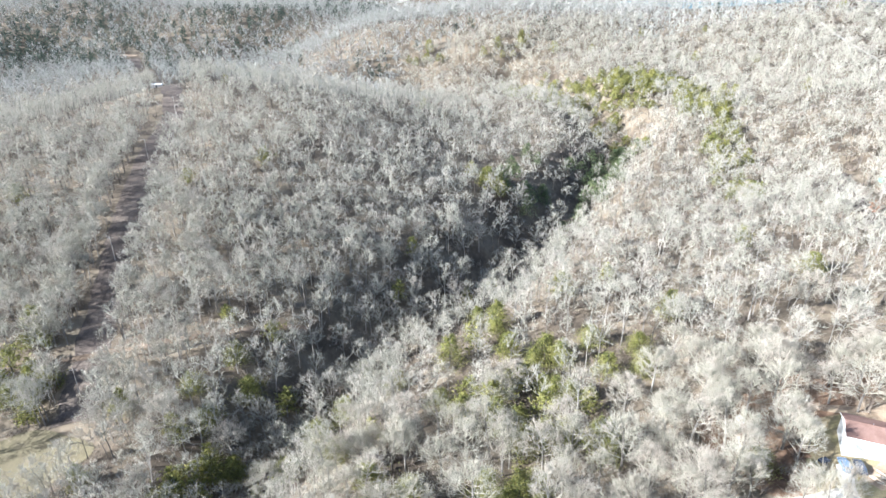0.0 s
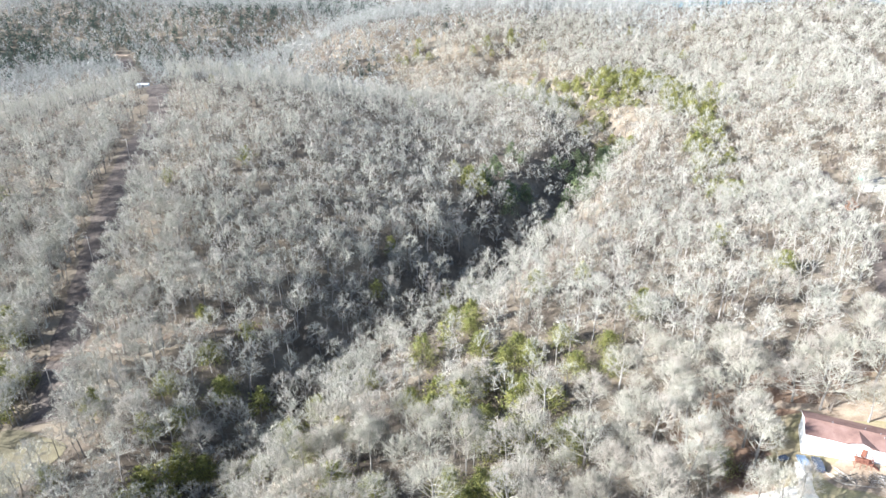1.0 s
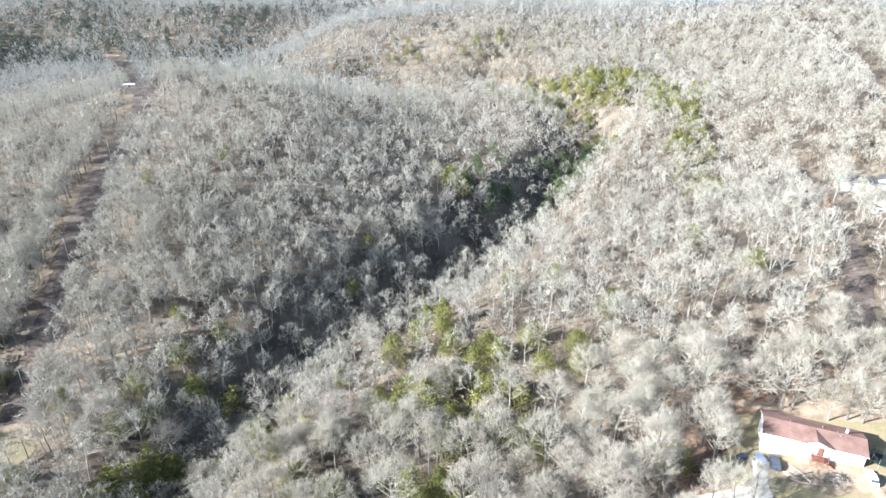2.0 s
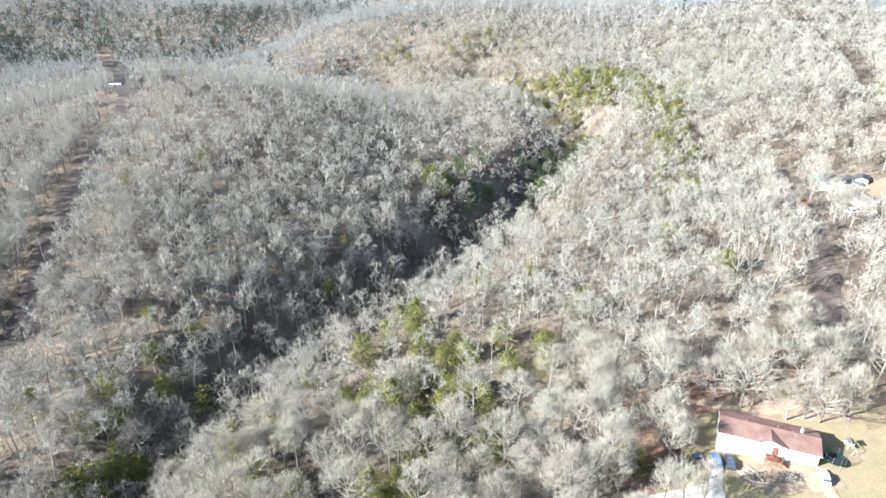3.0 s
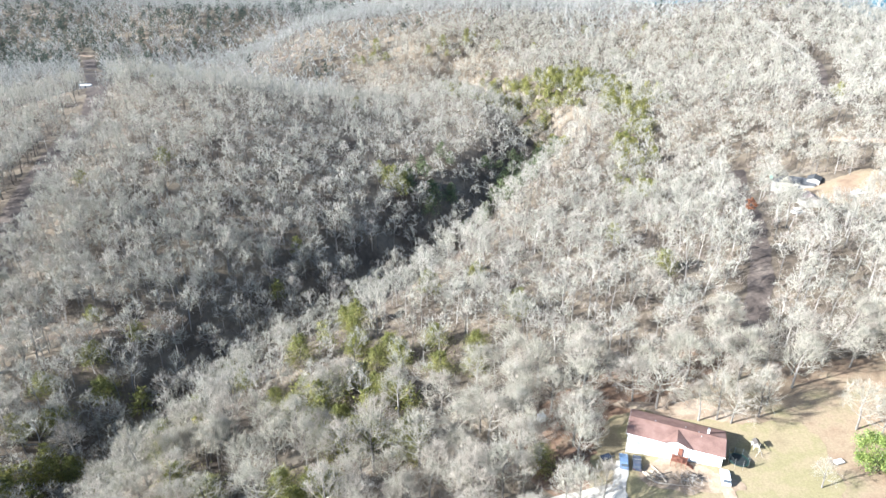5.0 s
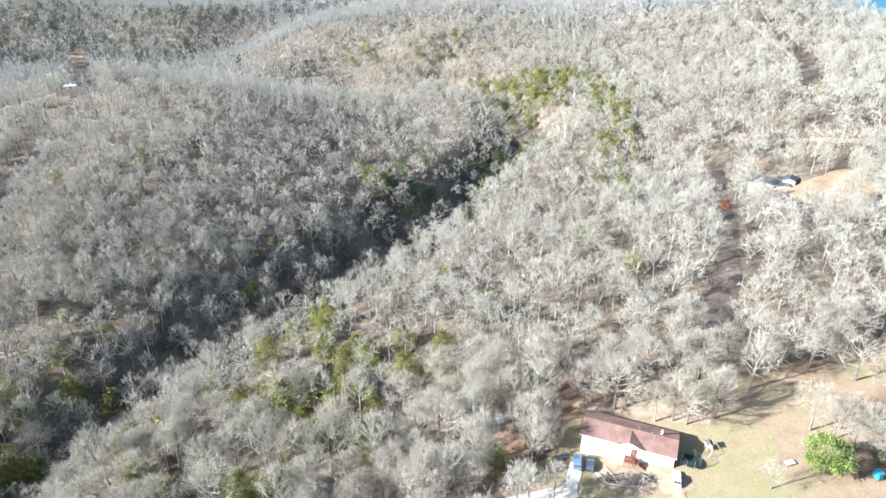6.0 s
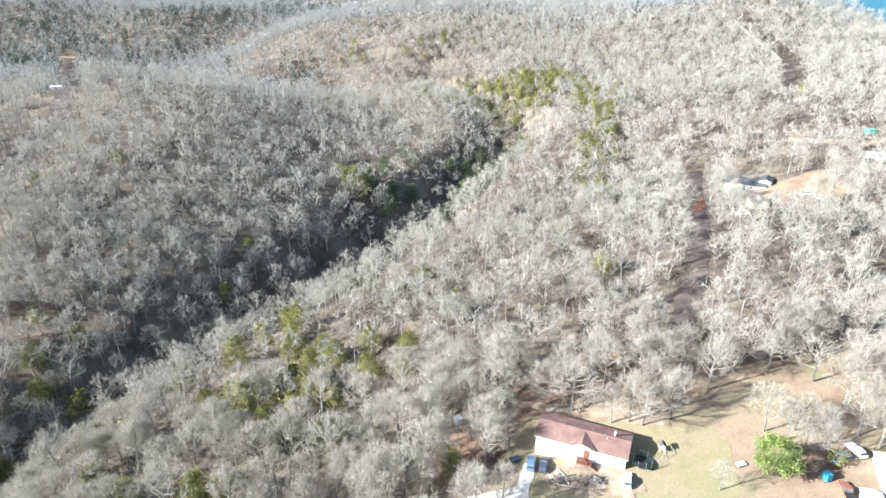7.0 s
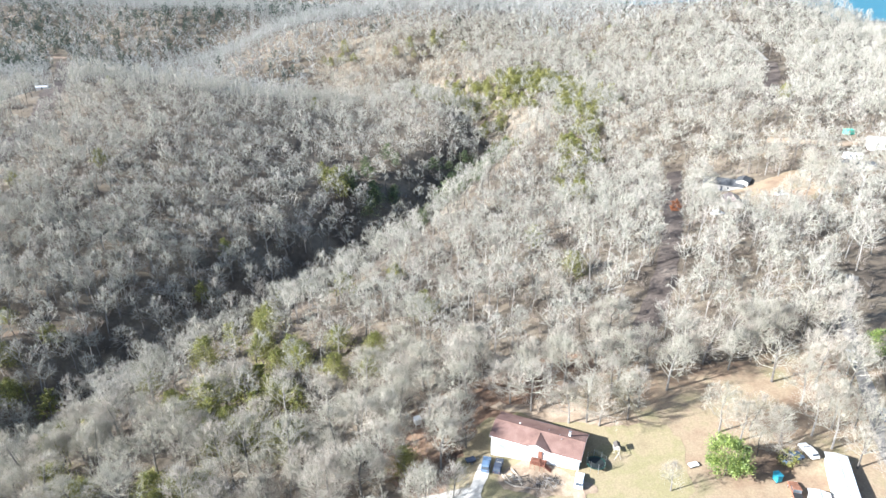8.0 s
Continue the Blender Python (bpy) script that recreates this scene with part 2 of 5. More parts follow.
def draped_strip(name, line, width, mat, lift, label, category, across=4, seed=2):
    """A track or road of uneven width that follows the land."""
    r = random.Random(seed)
    pts = []
    for (a, b), (c, e) in zip(line, line[1:]):
        n = max(2, int(math.hypot(c - a, e - b) / 2.0))
        pts += [(a + (c - a) * i / n, b + (e - b) * i / n) for i in range(n)]
    pts.append(line[-1])
    pts = np.array(pts)
    for _ in range(3):
        pts[1:-1] = (pts[:-2] + 2 * pts[1:-1] + pts[2:]) / 4
    d = np.gradient(pts, axis=0)
    d /= np.linalg.norm(d, axis=1)[:, None]
    side = np.column_stack([d[:, 1], -d[:, 0]])
    w = np.array([width * (1 + r.uniform(-0.15, 0.15)) / 2 for _ in pts])
    rows = [pts + side * (w * (2 * k / across - 1))[:, None] for k in range(across + 1)]
    allp = np.concatenate(rows)
    n = len(pts)
    quads = [(k * n + i, k * n + i + 1, (k + 1) * n + i + 1, (k + 1) * n + i) for k in range(across) for i in range(n - 1)]
    z = height(allp[:, 0], allp[:, 1]) + lift
    ob = link_mesh(name, np.column_stack([allp, z]), quads, [mat], smooth=True)
    return tagged(ob, label, category, kind="structure")


# open ground: cuts through the woods, tracks, yards
LEFT_CUT = [(-120, 158), (-124, 179), (-128, 202), (-132, 230), (-139, 265), (-154, 325), (-163, 372), (-178, 411), (-191, 440), (-262, 565), (-338, 700), (-356, 735)]
RIGHT_CUT = [(128, 134), (138, 150), (150, 172), (159, 194), (167, 215), (175, 238), (186, 268), (195, 292)]
CREEK_TRACK = [(-260, 176), (-190, 180), (-137, 181), (-117, 183), (-97, 184.5), (-78, 188), (-64, 191), (-50, 195)]
RIDGE_ROAD = [(311, 452), (313, 470), (315, 510), (315, 546)]
ROAD_CUT = [(262, 340), (280, 380), (298, 416), (311, 448)]
FAR_CUT = [(-122, 622), (-108, 647), (-104, 672), (-96, 700)]
LOT = [(80, 96), (83, 108), (90, 120), (100, 121), (108, 117), (116, 113), (124, 112), (131, 111), (133, 105), (131, 98), (130, 91), (124, 84),
       (110, 84), (98, 86), (88, 90)]


def ragged(outline, reach, seed):
    """The outline in short steps, with the wander of its edge."""
    rng = np.random.default_rng(seed)
    out = []
    for (a, b), (c, e) in zip(outline, outline[1:] + outline[:1]):
        n = max(1, int(math.hypot(c - a, e - b) / 1.3))
        for k in range(n):
            u = k / n
            out.append((a + (c - a) * u, b + (e - b) * u))
    return out, rng.normal(0, reach, (len(out), 2))


CLEARING = ring(143, 107, 48, 26, 12, 0.09, seed=4)
YARD_2 = ring(216, 236, 21, 17, 25, 0.14, seed=5)
HOMESTEAD = ring(202, 236, 15, 33, -20, 0.1, seed=15)
FIELD = ring(-131, 143, 23, 12, 4, 0.1, seed=6)
BANK = ring(122, 398, 7, 4, 20, 0.2, seed=12)
LANE = [(168, 84), (171, 98), (176, 110), (179, 117), (181, 125), (188, 142), (200, 160)]
FAR_LANE = [(238, 294), (246, 287), (252, 279), (258, 272), (268, 263), (290, 256)]
draped_area("clearing", ragged(CLEARING, 0.4, 51), STRAW, 0.14, "tan clay and thin grass under scattered yard trees", "clearing", 20)
draped_area("leaf_bed", ragged(ring(103, 128, 27, 13, 8, 0.22, seed=18), 0.4, 53), RUSSET, 0.1, "russet fallen leaves under the trees behind the house", "leaf litter", 12)
draped_area("leaf_bed", ragged(ring(74, 112, 10, 15, 20, 0.22, seed=19), 0.35, 54), RUSSET, 0.1, "russet fallen leaves in the woods beside the drive", "leaf litter", 10)
draped_strip("left_cut", LEFT_CUT, 12.5, SHADE_BRUSH, 0.12, "brown brush, darkened for tree shade, along a straight cut through the woods", "cutting")
draped_strip("right_cut", [(133, 143)] + RIGHT_CUT[1:], 7.0, SHADE_BRUSH, 0.12, "straight strip of brown brush, darkened for tree shade, cut through the woods", "cutting")
draped_area("lawn", ragged(LOT, 0.35, 52), LAWN, 0.18, "dry yellow-green winter lawn round the house", "lawn", 16)
draped_area("bare_yard", ragged(ring(101, 98.6, 10, 4.6, -20, 0.2, seed=61), 0.35, 62), FRONT, 0.25, "trodden tan earth before the porch", "bare earth", 8)
draped_area("bare_bank", ragged(ring(108, 118.8, 13, 3.6, -20, 0.2, seed=63), 0.35, 64), FRONT, 0.25, "bare orange-tan clay behind the house", "bare earth", 8)
draped_area("yard", ragged(YARD_2, 0.5, 55), STRAW, 0.16, "bare tan clay yard beside the far houses", "yard", 16)
draped_area("clay_bank", BANK, DIRT, 0.3, "bare clay bank among the pines", "bank", 6)
draped_area("meadow", FIELD, MEADOW, 0.16, "small dry grass field in the valley", "field")
draped_strip("lane", LANE, 2.9, ASPHALT, 0.28, "pale worn asphalt lane past the yards", "lane")
draped_strip("far_lane", FAR_LANE, 6.0, FRONT, 0.3, "tan clay lane between the far houses", "lane")
draped_strip("track", CREEK_TRACK, 2.2, TRACKDIRT, 0.18, "narrow tan dirt track through the woods", "track")
draped_strip("ridge_road", RIDGE_ROAD, 2.7, GRAVEL, 0.5, "pale gravel road along the wooded ridge", "road")
# The cut's dark shade is put into this strip's colour.
draped_strip("road_cut", ROAD_CUT, 9.0, SHADE_BRUSH, 0.3, "brown brush, coloured dark for shade, along the cut below the ridge road", "cutting")
draped_strip("far_track", [(-384, 752), (-372, 750), (-358, 748)], 6.0, DIRT, 0.4, "bare orange clay scar in the far valley", "clearing")
draped_strip("far_track", [(-515, 882), (-502, 898), (-490, 912)], 5.0, DIRT, 0.4, "bare orange clay track on the far ridge", "track")
draped_strip("far_cut", FAR_CUT, 5.0, TRACKDIRT, 0.4, "bare clay cutting on a distant hillside", "cutting")


def build_lake():
    pts = ring(2000, 2600, 2000, 2000, 0, 0.05, 60, seed=9)
    verts = [(x, y, LAKE_LEVEL) for x, y in pts] + [(2000, 2600, LAKE_LEVEL)]
    tri = [(i, (i + 1) % 60, 60) for i in range(60)]
    tagged(link_mesh("water", verts, tri, [WATER]), "bright blue-green lake beyond the wooded ridge", "lake", kind="structure")


build_lake()


# ---- trees ----
def tube(path, radii, sides):
    """Triangles of a tapered, bent limb."""
    path = np.array(path, float)
    d = np.gradient(path, axis=0)
    d /= np.linalg.norm(d, axis=1)[:, None] + 1e-9
    ref = np.where(np.abs(d[:, 2:3]) > 0.9, np.array([[1.0, 0, 0]]), np.array([[0, 0, 1.0]]))
    a = np.cross(d, ref)
    a /= np.linalg.norm(a, axis=1)[:, None] + 1e-9
    b = np.cross(d, a)
    ang = np.arange(sides) * 2 * np.pi / sides
    v = path[:, None] + np.array(radii)[:, None, None] * (np.cos(ang)[None, :, None] * a[:, None] + np.sin(ang)[None, :, None] * b[:, None])
    f = []
    for i in range(len(path) - 1):
        for k in range(sides):
            p, q = i * sides + k, i * sides + (k + 1) % sides
            f += [(p, q, q + sides), (p, q + sides, p + sides)]
    return v.reshape(-1, 3), np.array(f)


def join(pieces):
    vs, fs, n = [], [], 0
    for v, f in pieces:
        vs.append(v)
        fs.append(f + n)
        n += len(v)
    return np.concatenate(vs), np.concatenate(fs)


def slivers(root, way, length, width, rng, face=None, loose=0.7):
    """One thin triangle for each twig, turned outwards over a crown where its faces are given."""
    flat = rng.normal(size=way.shape)
    if face is not None:
        flat = face + flat * loose
    side = np.cross(flat, way)
    side /= np.linalg.norm(side, axis=1)[:, None] + 1e-9
    h = (width / 2)[:, None] * side
    v = np.stack([root - h, root + h, root + way * length[:, None]], 1).reshape(-1, 3)
    return v, np.arange(len(v)).reshape(-1, 3)


def bare_tree(seed, tall, spread, limbs, branches, twigs, twig_width, low=0.24, sides=5, tubes=True, thick=1.0, plain=False, crown=0.43, centre=0.57):
    """Trunk, and domed crown of limbs, branches and twigs, of a leafless hardwood. Returns two meshes' arrays."""
    rng = np.random.default_rng(seed)
    bend = rng.normal(0, 0.028 * tall, (5, 2)).cumsum(0) * np.array([[0], [0.3], [0.6], [0.9], [1.0]])
    zs = np.array([-0.8, 0.25 * tall, 0.48 * tall, 0.68 * tall, 0.86 * tall])
    path = np.column_stack([bend, zs])
    r0 = 0.0115 * tall * thick
    radii = np.array([1.25, 1.0, 0.7, 0.4, 0.12]) * r0
    trunk = tube(path[[0, 4]], radii[[0, 4]], 3) if plain else tube(path, radii, sides)
    mid = np.array([bend[3, 0], bend[3, 1], centre * tall])
    dome = np.array([spread, spread, crown * tall])
    pieces, roots, ways, faces = [], [], [], []
    broots, bways, blens = [], [], []
    turn = rng.uniform(0, 6.28)
    lop = rng.uniform(0.82, 1.14, 7)
    fork = np.array([bend[1, 0], bend[1, 1], (low + 0.04) * tall])
    for i in range(limbs):
        f = (i + rng.uniform(0.1, 0.9)) / limbs
        turn += 2.4 + rng.normal(0, 0.3)
        rise = -0.3 + 1.7 * f
        reach = lop[int(turn * 1.1) % 7]
        s = low + (0.78 - low) * f
        base = np.array([np.interp(s * tall, zs, path[:, k]) for k in range(3)])
        aim = np.array([math.cos(turn) * math.cos(rise), math.sin(turn) * math.cos(rise), math.sin(rise)])
        tip = mid + aim * dome * 0.8 * reach
        p1 = base + (tip - base) * 0.5 + np.array([0, 0, -0.05 * spread]) + rng.normal(0, 0.07 * spread, 3)
        rl = (r0 * 0.3 * (1.05 - s) / (1.05 - low) + 0.022) * (0.6 + 0.4 * thick)
        ln = np.linalg.norm(tip - base)
        if plain:
            broots.append(base), bways.append((tip - base) / ln), blens.append(ln / 1.15)
        else:
            pieces.append(tube([base, p1, tip], [rl, rl * 0.65, rl * 0.2], 3))
        for j in range(branches):
            q = rng.uniform(0.2, 1.0)
            at = base + (p1 - base) * q * 2 if q < 0.5 else p1 + (tip - p1) * (q - 0.5) * 2
            a, e = turn + rng.normal(0, 0.62), rise + rng.normal(0, 0.45)
            end = mid + np.array([math.cos(a) * math.cos(e), math.sin(a) * math.cos(e), math.sin(e)]) * dome * reach * rng.uniform(0.72, 0.98)
            w = end - at
            bl = np.linalg.norm(w)
            w = w / (bl + 1e-6)
            bl = min(bl, 0.7 * spread)
            end = at + w * bl
            rb = rl * 0.42
            if tubes:
                pieces.append(tube([at, end], [rb, rb * 0.3], 3))
            else:
                broots.append(at), bways.append(w), blens.append(bl)
            k = max(1, twigs // (limbs * branches))
            g = rng.uniform(0.12, 1.0, k)[:, None] ** 0.75
            on = at + (end - at) * g
            roots.append(on)
            out = (on - mid * np.array([1, 1, 0.8])) / dome
            out /= np.linalg.norm(out, axis=1)[:, None] + 1e-6
            fan = on - fork
            fan /= np.linalg.norm(fan, axis=1)[:, None] + 1e-6
            tw = fan * 0.6 + w * 0.15 + rng.normal(0, 0.4, (k, 3)) + np.array([0, 0, 0.12])
            ways.append(tw / np.linalg.norm(tw, axis=1)[:, None])
            faces.append(out + np.array([0, 0, 0.25]))
    roots, ways, faces = np.concatenate(roots), np.concatenate(ways), np.concatenate(faces)
    n = len(roots)
    if broots:
        pieces.append(slivers(np.array(broots), np.array(bways), np.array(blens) * 1.15, np.full(len(blens), twig_width * (1.1 if plain else 1.6)), rng))
    pieces.append(slivers(roots, ways, rng.uniform(0.5, 1.5, n) * spread / 4.6, rng.uniform(0.6, 1.4, n) * twig_width, rng, faces, 0.5))
    return trunk, join(pieces)


def pine_tree(seed, tall, spread, whorls, tufts, leaf, low=0.12, sides=5):
    """Trunk, and crown of boughs with needle tufts."""
    rng = np.random.default_rng(seed)
    lean = rng.normal(0, 0.02 * tall, 2)
    path = np.array([[0, 0, -0.6], [lean[0] * 0.5, lean[1] * 0.5, tall * 0.5], [lean[0], lean[1], tall * 0.98]])
    trunk = tube(path, [0.016 * tall, 0.011 * tall, 0.002 * tall], sides)
    roots, ways, faces, boughs = [], [], [], []
    a = 0.0
    for i in range(whorls):
        s = low + (0.98 - low) * (i + rng.uniform(0, 0.8)) / whorls
        a += 2.4 + rng.normal(0, 0.4)
        ln = spread * (1.08 - ((s - low) / (1 - low)) ** 1.5) * rng.uniform(0.6, 1.15) + 0.35
        out = np.array([math.cos(a), math.sin(a), rng.uniform(0.0, 0.4)])
        base = np.array([lean[0] * s, lean[1] * s, s * tall])
        boughs.append(tube([base, base + out * ln], [0.05, 0.015], 3))
        f = rng.uniform(0.15, 1.08, tufts) ** 0.6
        jit = rng.normal(0, 1.0, (tufts, 3)) * np.array([0.42, 0.42, 0.3]) * (0.3 + f)[:, None] * ln * 0.55
        roots.append(base + out * (ln * f)[:, None] + jit)
        w = out * 0.6 + rng.normal(0, 0.6, (tufts, 3)) + np.array([0, 0, 0.3])
        ways.append(w / np.linalg.norm(w, axis=1)[:, None])
        faces.append(np.repeat([out + np.array([0, 0, 0.5])], tufts, 0) + jit / (0.5 * spread))
    roots, ways, faces = np.concatenate(roots), np.concatenate(ways), np.concatenate(faces)
    n = len(roots)
    needles = slivers(roots, ways, rng.uniform(0.7, 1.5, n) * leaf, rng.uniform(0.45, 0.8, n) * leaf, rng, faces, 0.5)
    return join([trunk] + boughs), needles


def shrub(seed):
    """A low spray of thin stems."""
    rng = np.random.default_rng(seed)
    stem = tube([[0, 0, -0.3], [rng.normal(0, 0.2), rng.normal(0, 0.2), 1.6]], [0.03, 0.008], 3)
    n = 26
    way = rng.normal(0, 0.6, (n, 3)) + np.array([0, 0, 0.9])
    way /= np.linalg.norm(way, axis=1)[:, None]
    root = rng.normal(0, 0.3, (n, 3)) * np.array([1, 1, 0.2]) + np.array([0, 0, 0.3])
    return stem, slivers(root, way, rng.uniform(0.8, 2.6, n), rng.uniform(0.05, 0.11, n), rng)


def scattered(lo_y, hi_y, step, seed, left=30):
    """Uneven planting over the land that opens out ahead."""
    rng = np.random.default_rng(seed)
    ys = np.arange(lo_y, hi_y, step)
    out = []
    for y in ys:
        xs = np.arange(-0.71 * y - left, 80 + 0.71 * y + 12, step)
        out.append(np.column_stack([xs, np.full(len(xs), y)]))
    p = np.concatenate(out)
    return p + rng.uniform(-0.48, 0.48, p.shape) * step


def inside(p, outline):
    o = np.array(outline)
    x, y = p[:, 0], p[:, 1]
    hit = np.zeros(len(p), bool)
    for (a, b), (c, e) in zip(o, np.roll(o, -1, 0)):
        cross = ((b > y) != (e > y)) & (x < (c - a) * (y - b) / (e - b + 1e-12) + a)
        hit ^= cross
    return hit


def wooded(p):
    """Keeps the planting out of cuts, tracks, yards and water."""
    x, y = p[:, 0], p[:, 1]
    ok = off_line(x, y, LEFT_CUT) > 6.6 + 0.004 * y
    ok &= (off_line(x, y, SHADY_BANK) > 6) | (np.sin(x * 12.9898 + y * 78.233) > -0.3)
    ok &= off_line(x, y, RIGHT_CUT) > 4.5
    ok &= off_line(x, y, CREEK_TRACK) > 3.0
    ok &= off_line(x, y, RIDGE_ROAD) > 3.5
    ok &= off_line(x, y, FAR_CUT) > 4.5
    ok &= off_line(x, y, ROAD_CUT) > 6.0
    ok &= np.hypot(x + 371, y - 746) > 14
    ok &= np.hypot(x + 502, y - 892) > 16
    ok &= np.hypot(x + 202, y - 438) > 9
    # hollows behind the spur and beyond the ridge stay unplanted where the land hides them
    ok &= ~((y > 465) & (y < 620) & (x > -245) & (x < -165))
    ok &= ~((y > 880 - 0.55 * x) & (x > -40)) & ~((y > 910) & (x > -80))
    ok &= ~((x > 83) & (x < 150) & (y < 97))
    ok &= ~inside(p, HOMESTEAD)
    ok &= ~inside(p, LOT) & ~inside(p, CLEARING) & ~inside(p, YARD_2) & ~inside(p, FIELD) & ~inside(p, BANK)
    ok &= (off_line(x, y, LANE) > 3.0) & (off_line(x, y, FAR_LANE) > 7.5)
    return ok


# stands of evergreens: x, y, radius, share of evergreen
PINE_STANDS = [(70, 547, 13, 0.5), (84, 522, 14, 0.6), (102, 506, 15, 0.65), (114, 488, 15, 0.65), (127, 464, 15, 0.65), (124, 442, 14, 0.55), (138, 486, 14, 0.7), (152, 478, 17, 0.75),
               (162, 455, 14, 0.7), (140, 440, 12, 0.5), (167, 420, 10, 0.5), (182, 404, 9, 0.4), (165, 397, 8, 0.6), (170, 380, 7, 0.5), (163, 358, 8, 0.7), (157, 337, 8, 0.7), (154, 317, 8, 0.6), (146, 295, 8, 0.55), (140, 275, 8, 0.4), (128, 405, 9, 0.5),
               (66, 322, 22, 0.35), (84, 336, 16, 0.6), (101, 362, 13, 0.7), (115, 378, 11, 0.9), (120, 390, 7, 0.8), (40, 312, 18, 0.45), (28, 120, 26, 0.14), (20, 150, 16, 0.14), (-5, 118, 22, 0.12), (-70, 118, 26, 0.2), (-118, 160, 10, 0.3), (-142, 168, 18, 0.9), (-160, 158, 14, 0.9), (-138, 160, 10, 0.9), (-104, 128, 10, 0.3),
               (-60, 172, 20, 0.08), (-510, 775, 50, 0.85), (-465, 755, 34, 0.6), (-405, 722, 20, 0.8), (-376, 712, 13, 0.7), (-330, 700, 60, 0.25), (-470, 800, 110, 0.55), (-400, 760, 60, 0.5), (-270, 840, 80, 0.4), (-100, 1000, 120, 0.35), (10, 630, 50, 0.06),
               (90, 600, 40, 0.06), (-40, 610, 30, 0.15)]


# single trees that stand out on the slopes
LONE_PINES = [(32.6, 143.9), (39.5, 121.7), (18.0, 107.6), (18.6, 180.2), (46.6, 165.2), (35.9, 158.6), (28.2, 159.2), (48.2, 149.9), (20.5, 135.3), (25.9, 125.3),
              (-68.9, 138.8), (-64.3, 166.6), (-71.0, 176.5), (-63.0, 140.8), (-105.2, 133.2), (-81.4, 163.5), (-73.9, 153.6), (-103.0, 158.4), (10.2, 109.5),
              (-29.5, 187.2), (59.3, 157.9), (73.6, 174.1), (19.2, 186.3), (-39.8, 151.8), (-29.4, 133.8), (5.5, 142.0), (14.9, 135.1), (31.4, 125.0), (-9.3, 111.5)]
MORE_PINES = [(12.8, 194.6), (32.4, 163.3), (124.1, 185.4), (-77.0, 131.0), (-35.7, 140.5), (-32.0, 160.6), (-15.5, 164.3), (58.0, 148.0), (21.1, 167.5), (2.2, 168.1),
              (-0.6, 147.3), (-18.5, 117.0), (36.0, 141.0), (29.5, 146.5), (14.0, 105.0), (22.5, 110.0), (42.5, 124.0)]
BROAD_TREES = [(47.8, 107.8), (31.6, 127.1), (57.0, 102.6), (76.4, 124.2), (19.9, 147.8), (58.4, 140.6), (70.2, 140.8), (65.9, 105.5), (48.7, 132.7), (-84.2, 147.7),
               (-51.5, 136.7), (-65.5, 147.2), (-27.6, 145.9), (43.0, 113.7), (-9.2, 197.2), (111.6, 136.5), (124.4, 127.7), (-0.3, 119.7), (96.8, 124.5), (79.7, 112.2),
               (125.2, 143.0), (112.9, 167.5), (58.4, 122.2), (74.5, 135.2), (87.3, 142.5), (67.3, 151.4), (15.2, 143.6)]


def evergreen(p, rng):
    share = np.where((p[:, 0] > -20) & (p[:, 0] < 78) & (p[:, 1] < 240), 0.03, 0.004)
    for x, y, r, s in PINE_STANDS:
        share = np.maximum(share, s * np.clip(1.6 - np.hypot(p[:, 0] - x, p[:, 1] - y) / r, 0, 1))
    return rng.uniform(size=len(p)) < share


def plant_joined(name, spots, kinds, mats, label, category, seed, lo=0.8, hi=1.2):
    """Many trees as one body of woodland, each turned and scaled."""
    rng = np.random.default_rng(seed)
    vs, fs, ms, n = [], [], [], 0
    pick = rng.integers(0, len(kinds), len(spots))
    turn, size, stretch = rng.uniform(0, 6.28, len(spots)), rng.uniform(lo, hi, len(spots)), rng.uniform(0.85, 1.15, len(spots))
    z = height(spots[:, 0], spots[:, 1])
    for i, (x, y) in enumerate(spots):
        (tv, tf), (cv, cf) = kinds[pick[i]]
        c, s = math.cos(turn[i]) * size[i], math.sin(turn[i]) * size[i]
        for k, (v, f) in enumerate(((tv, tf), (cv, cf))):
            w = np.column_stack([v[:, 0] * c - v[:, 1] * s + x, v[:, 0] * s + v[:, 1] * c + y, v[:, 2] * size[i] * stretch[i] + z[i]])
            vs.append(w.astype(np.float32))
            fs.append(f + n)
            ms.append(np.full(len(f), k))
            n += len(v)
    ob = link_mesh(name, np.concatenate(vs), np.concatenate(fs), mats, index=np.concatenate(ms))
    return tagged(ob, label, category, kind="stuff")


def tree_kind(name, arrays, mats, label, category, group, at, turn, size):
    """One standing tree with trunk and crown."""
    root = new(name)
    (tv, tf), (cv, cf) = arrays
    link_mesh("trunk", tv, tf, [mats[0]], root)
    link_mesh("crown", cv, cf, [mats[1]], root)
    root.matrix_basis = pose(*at, 0, 0, turn) @ Matrix.Diagonal((size, size, size, 1))
    return tagged(root, label, category, group)


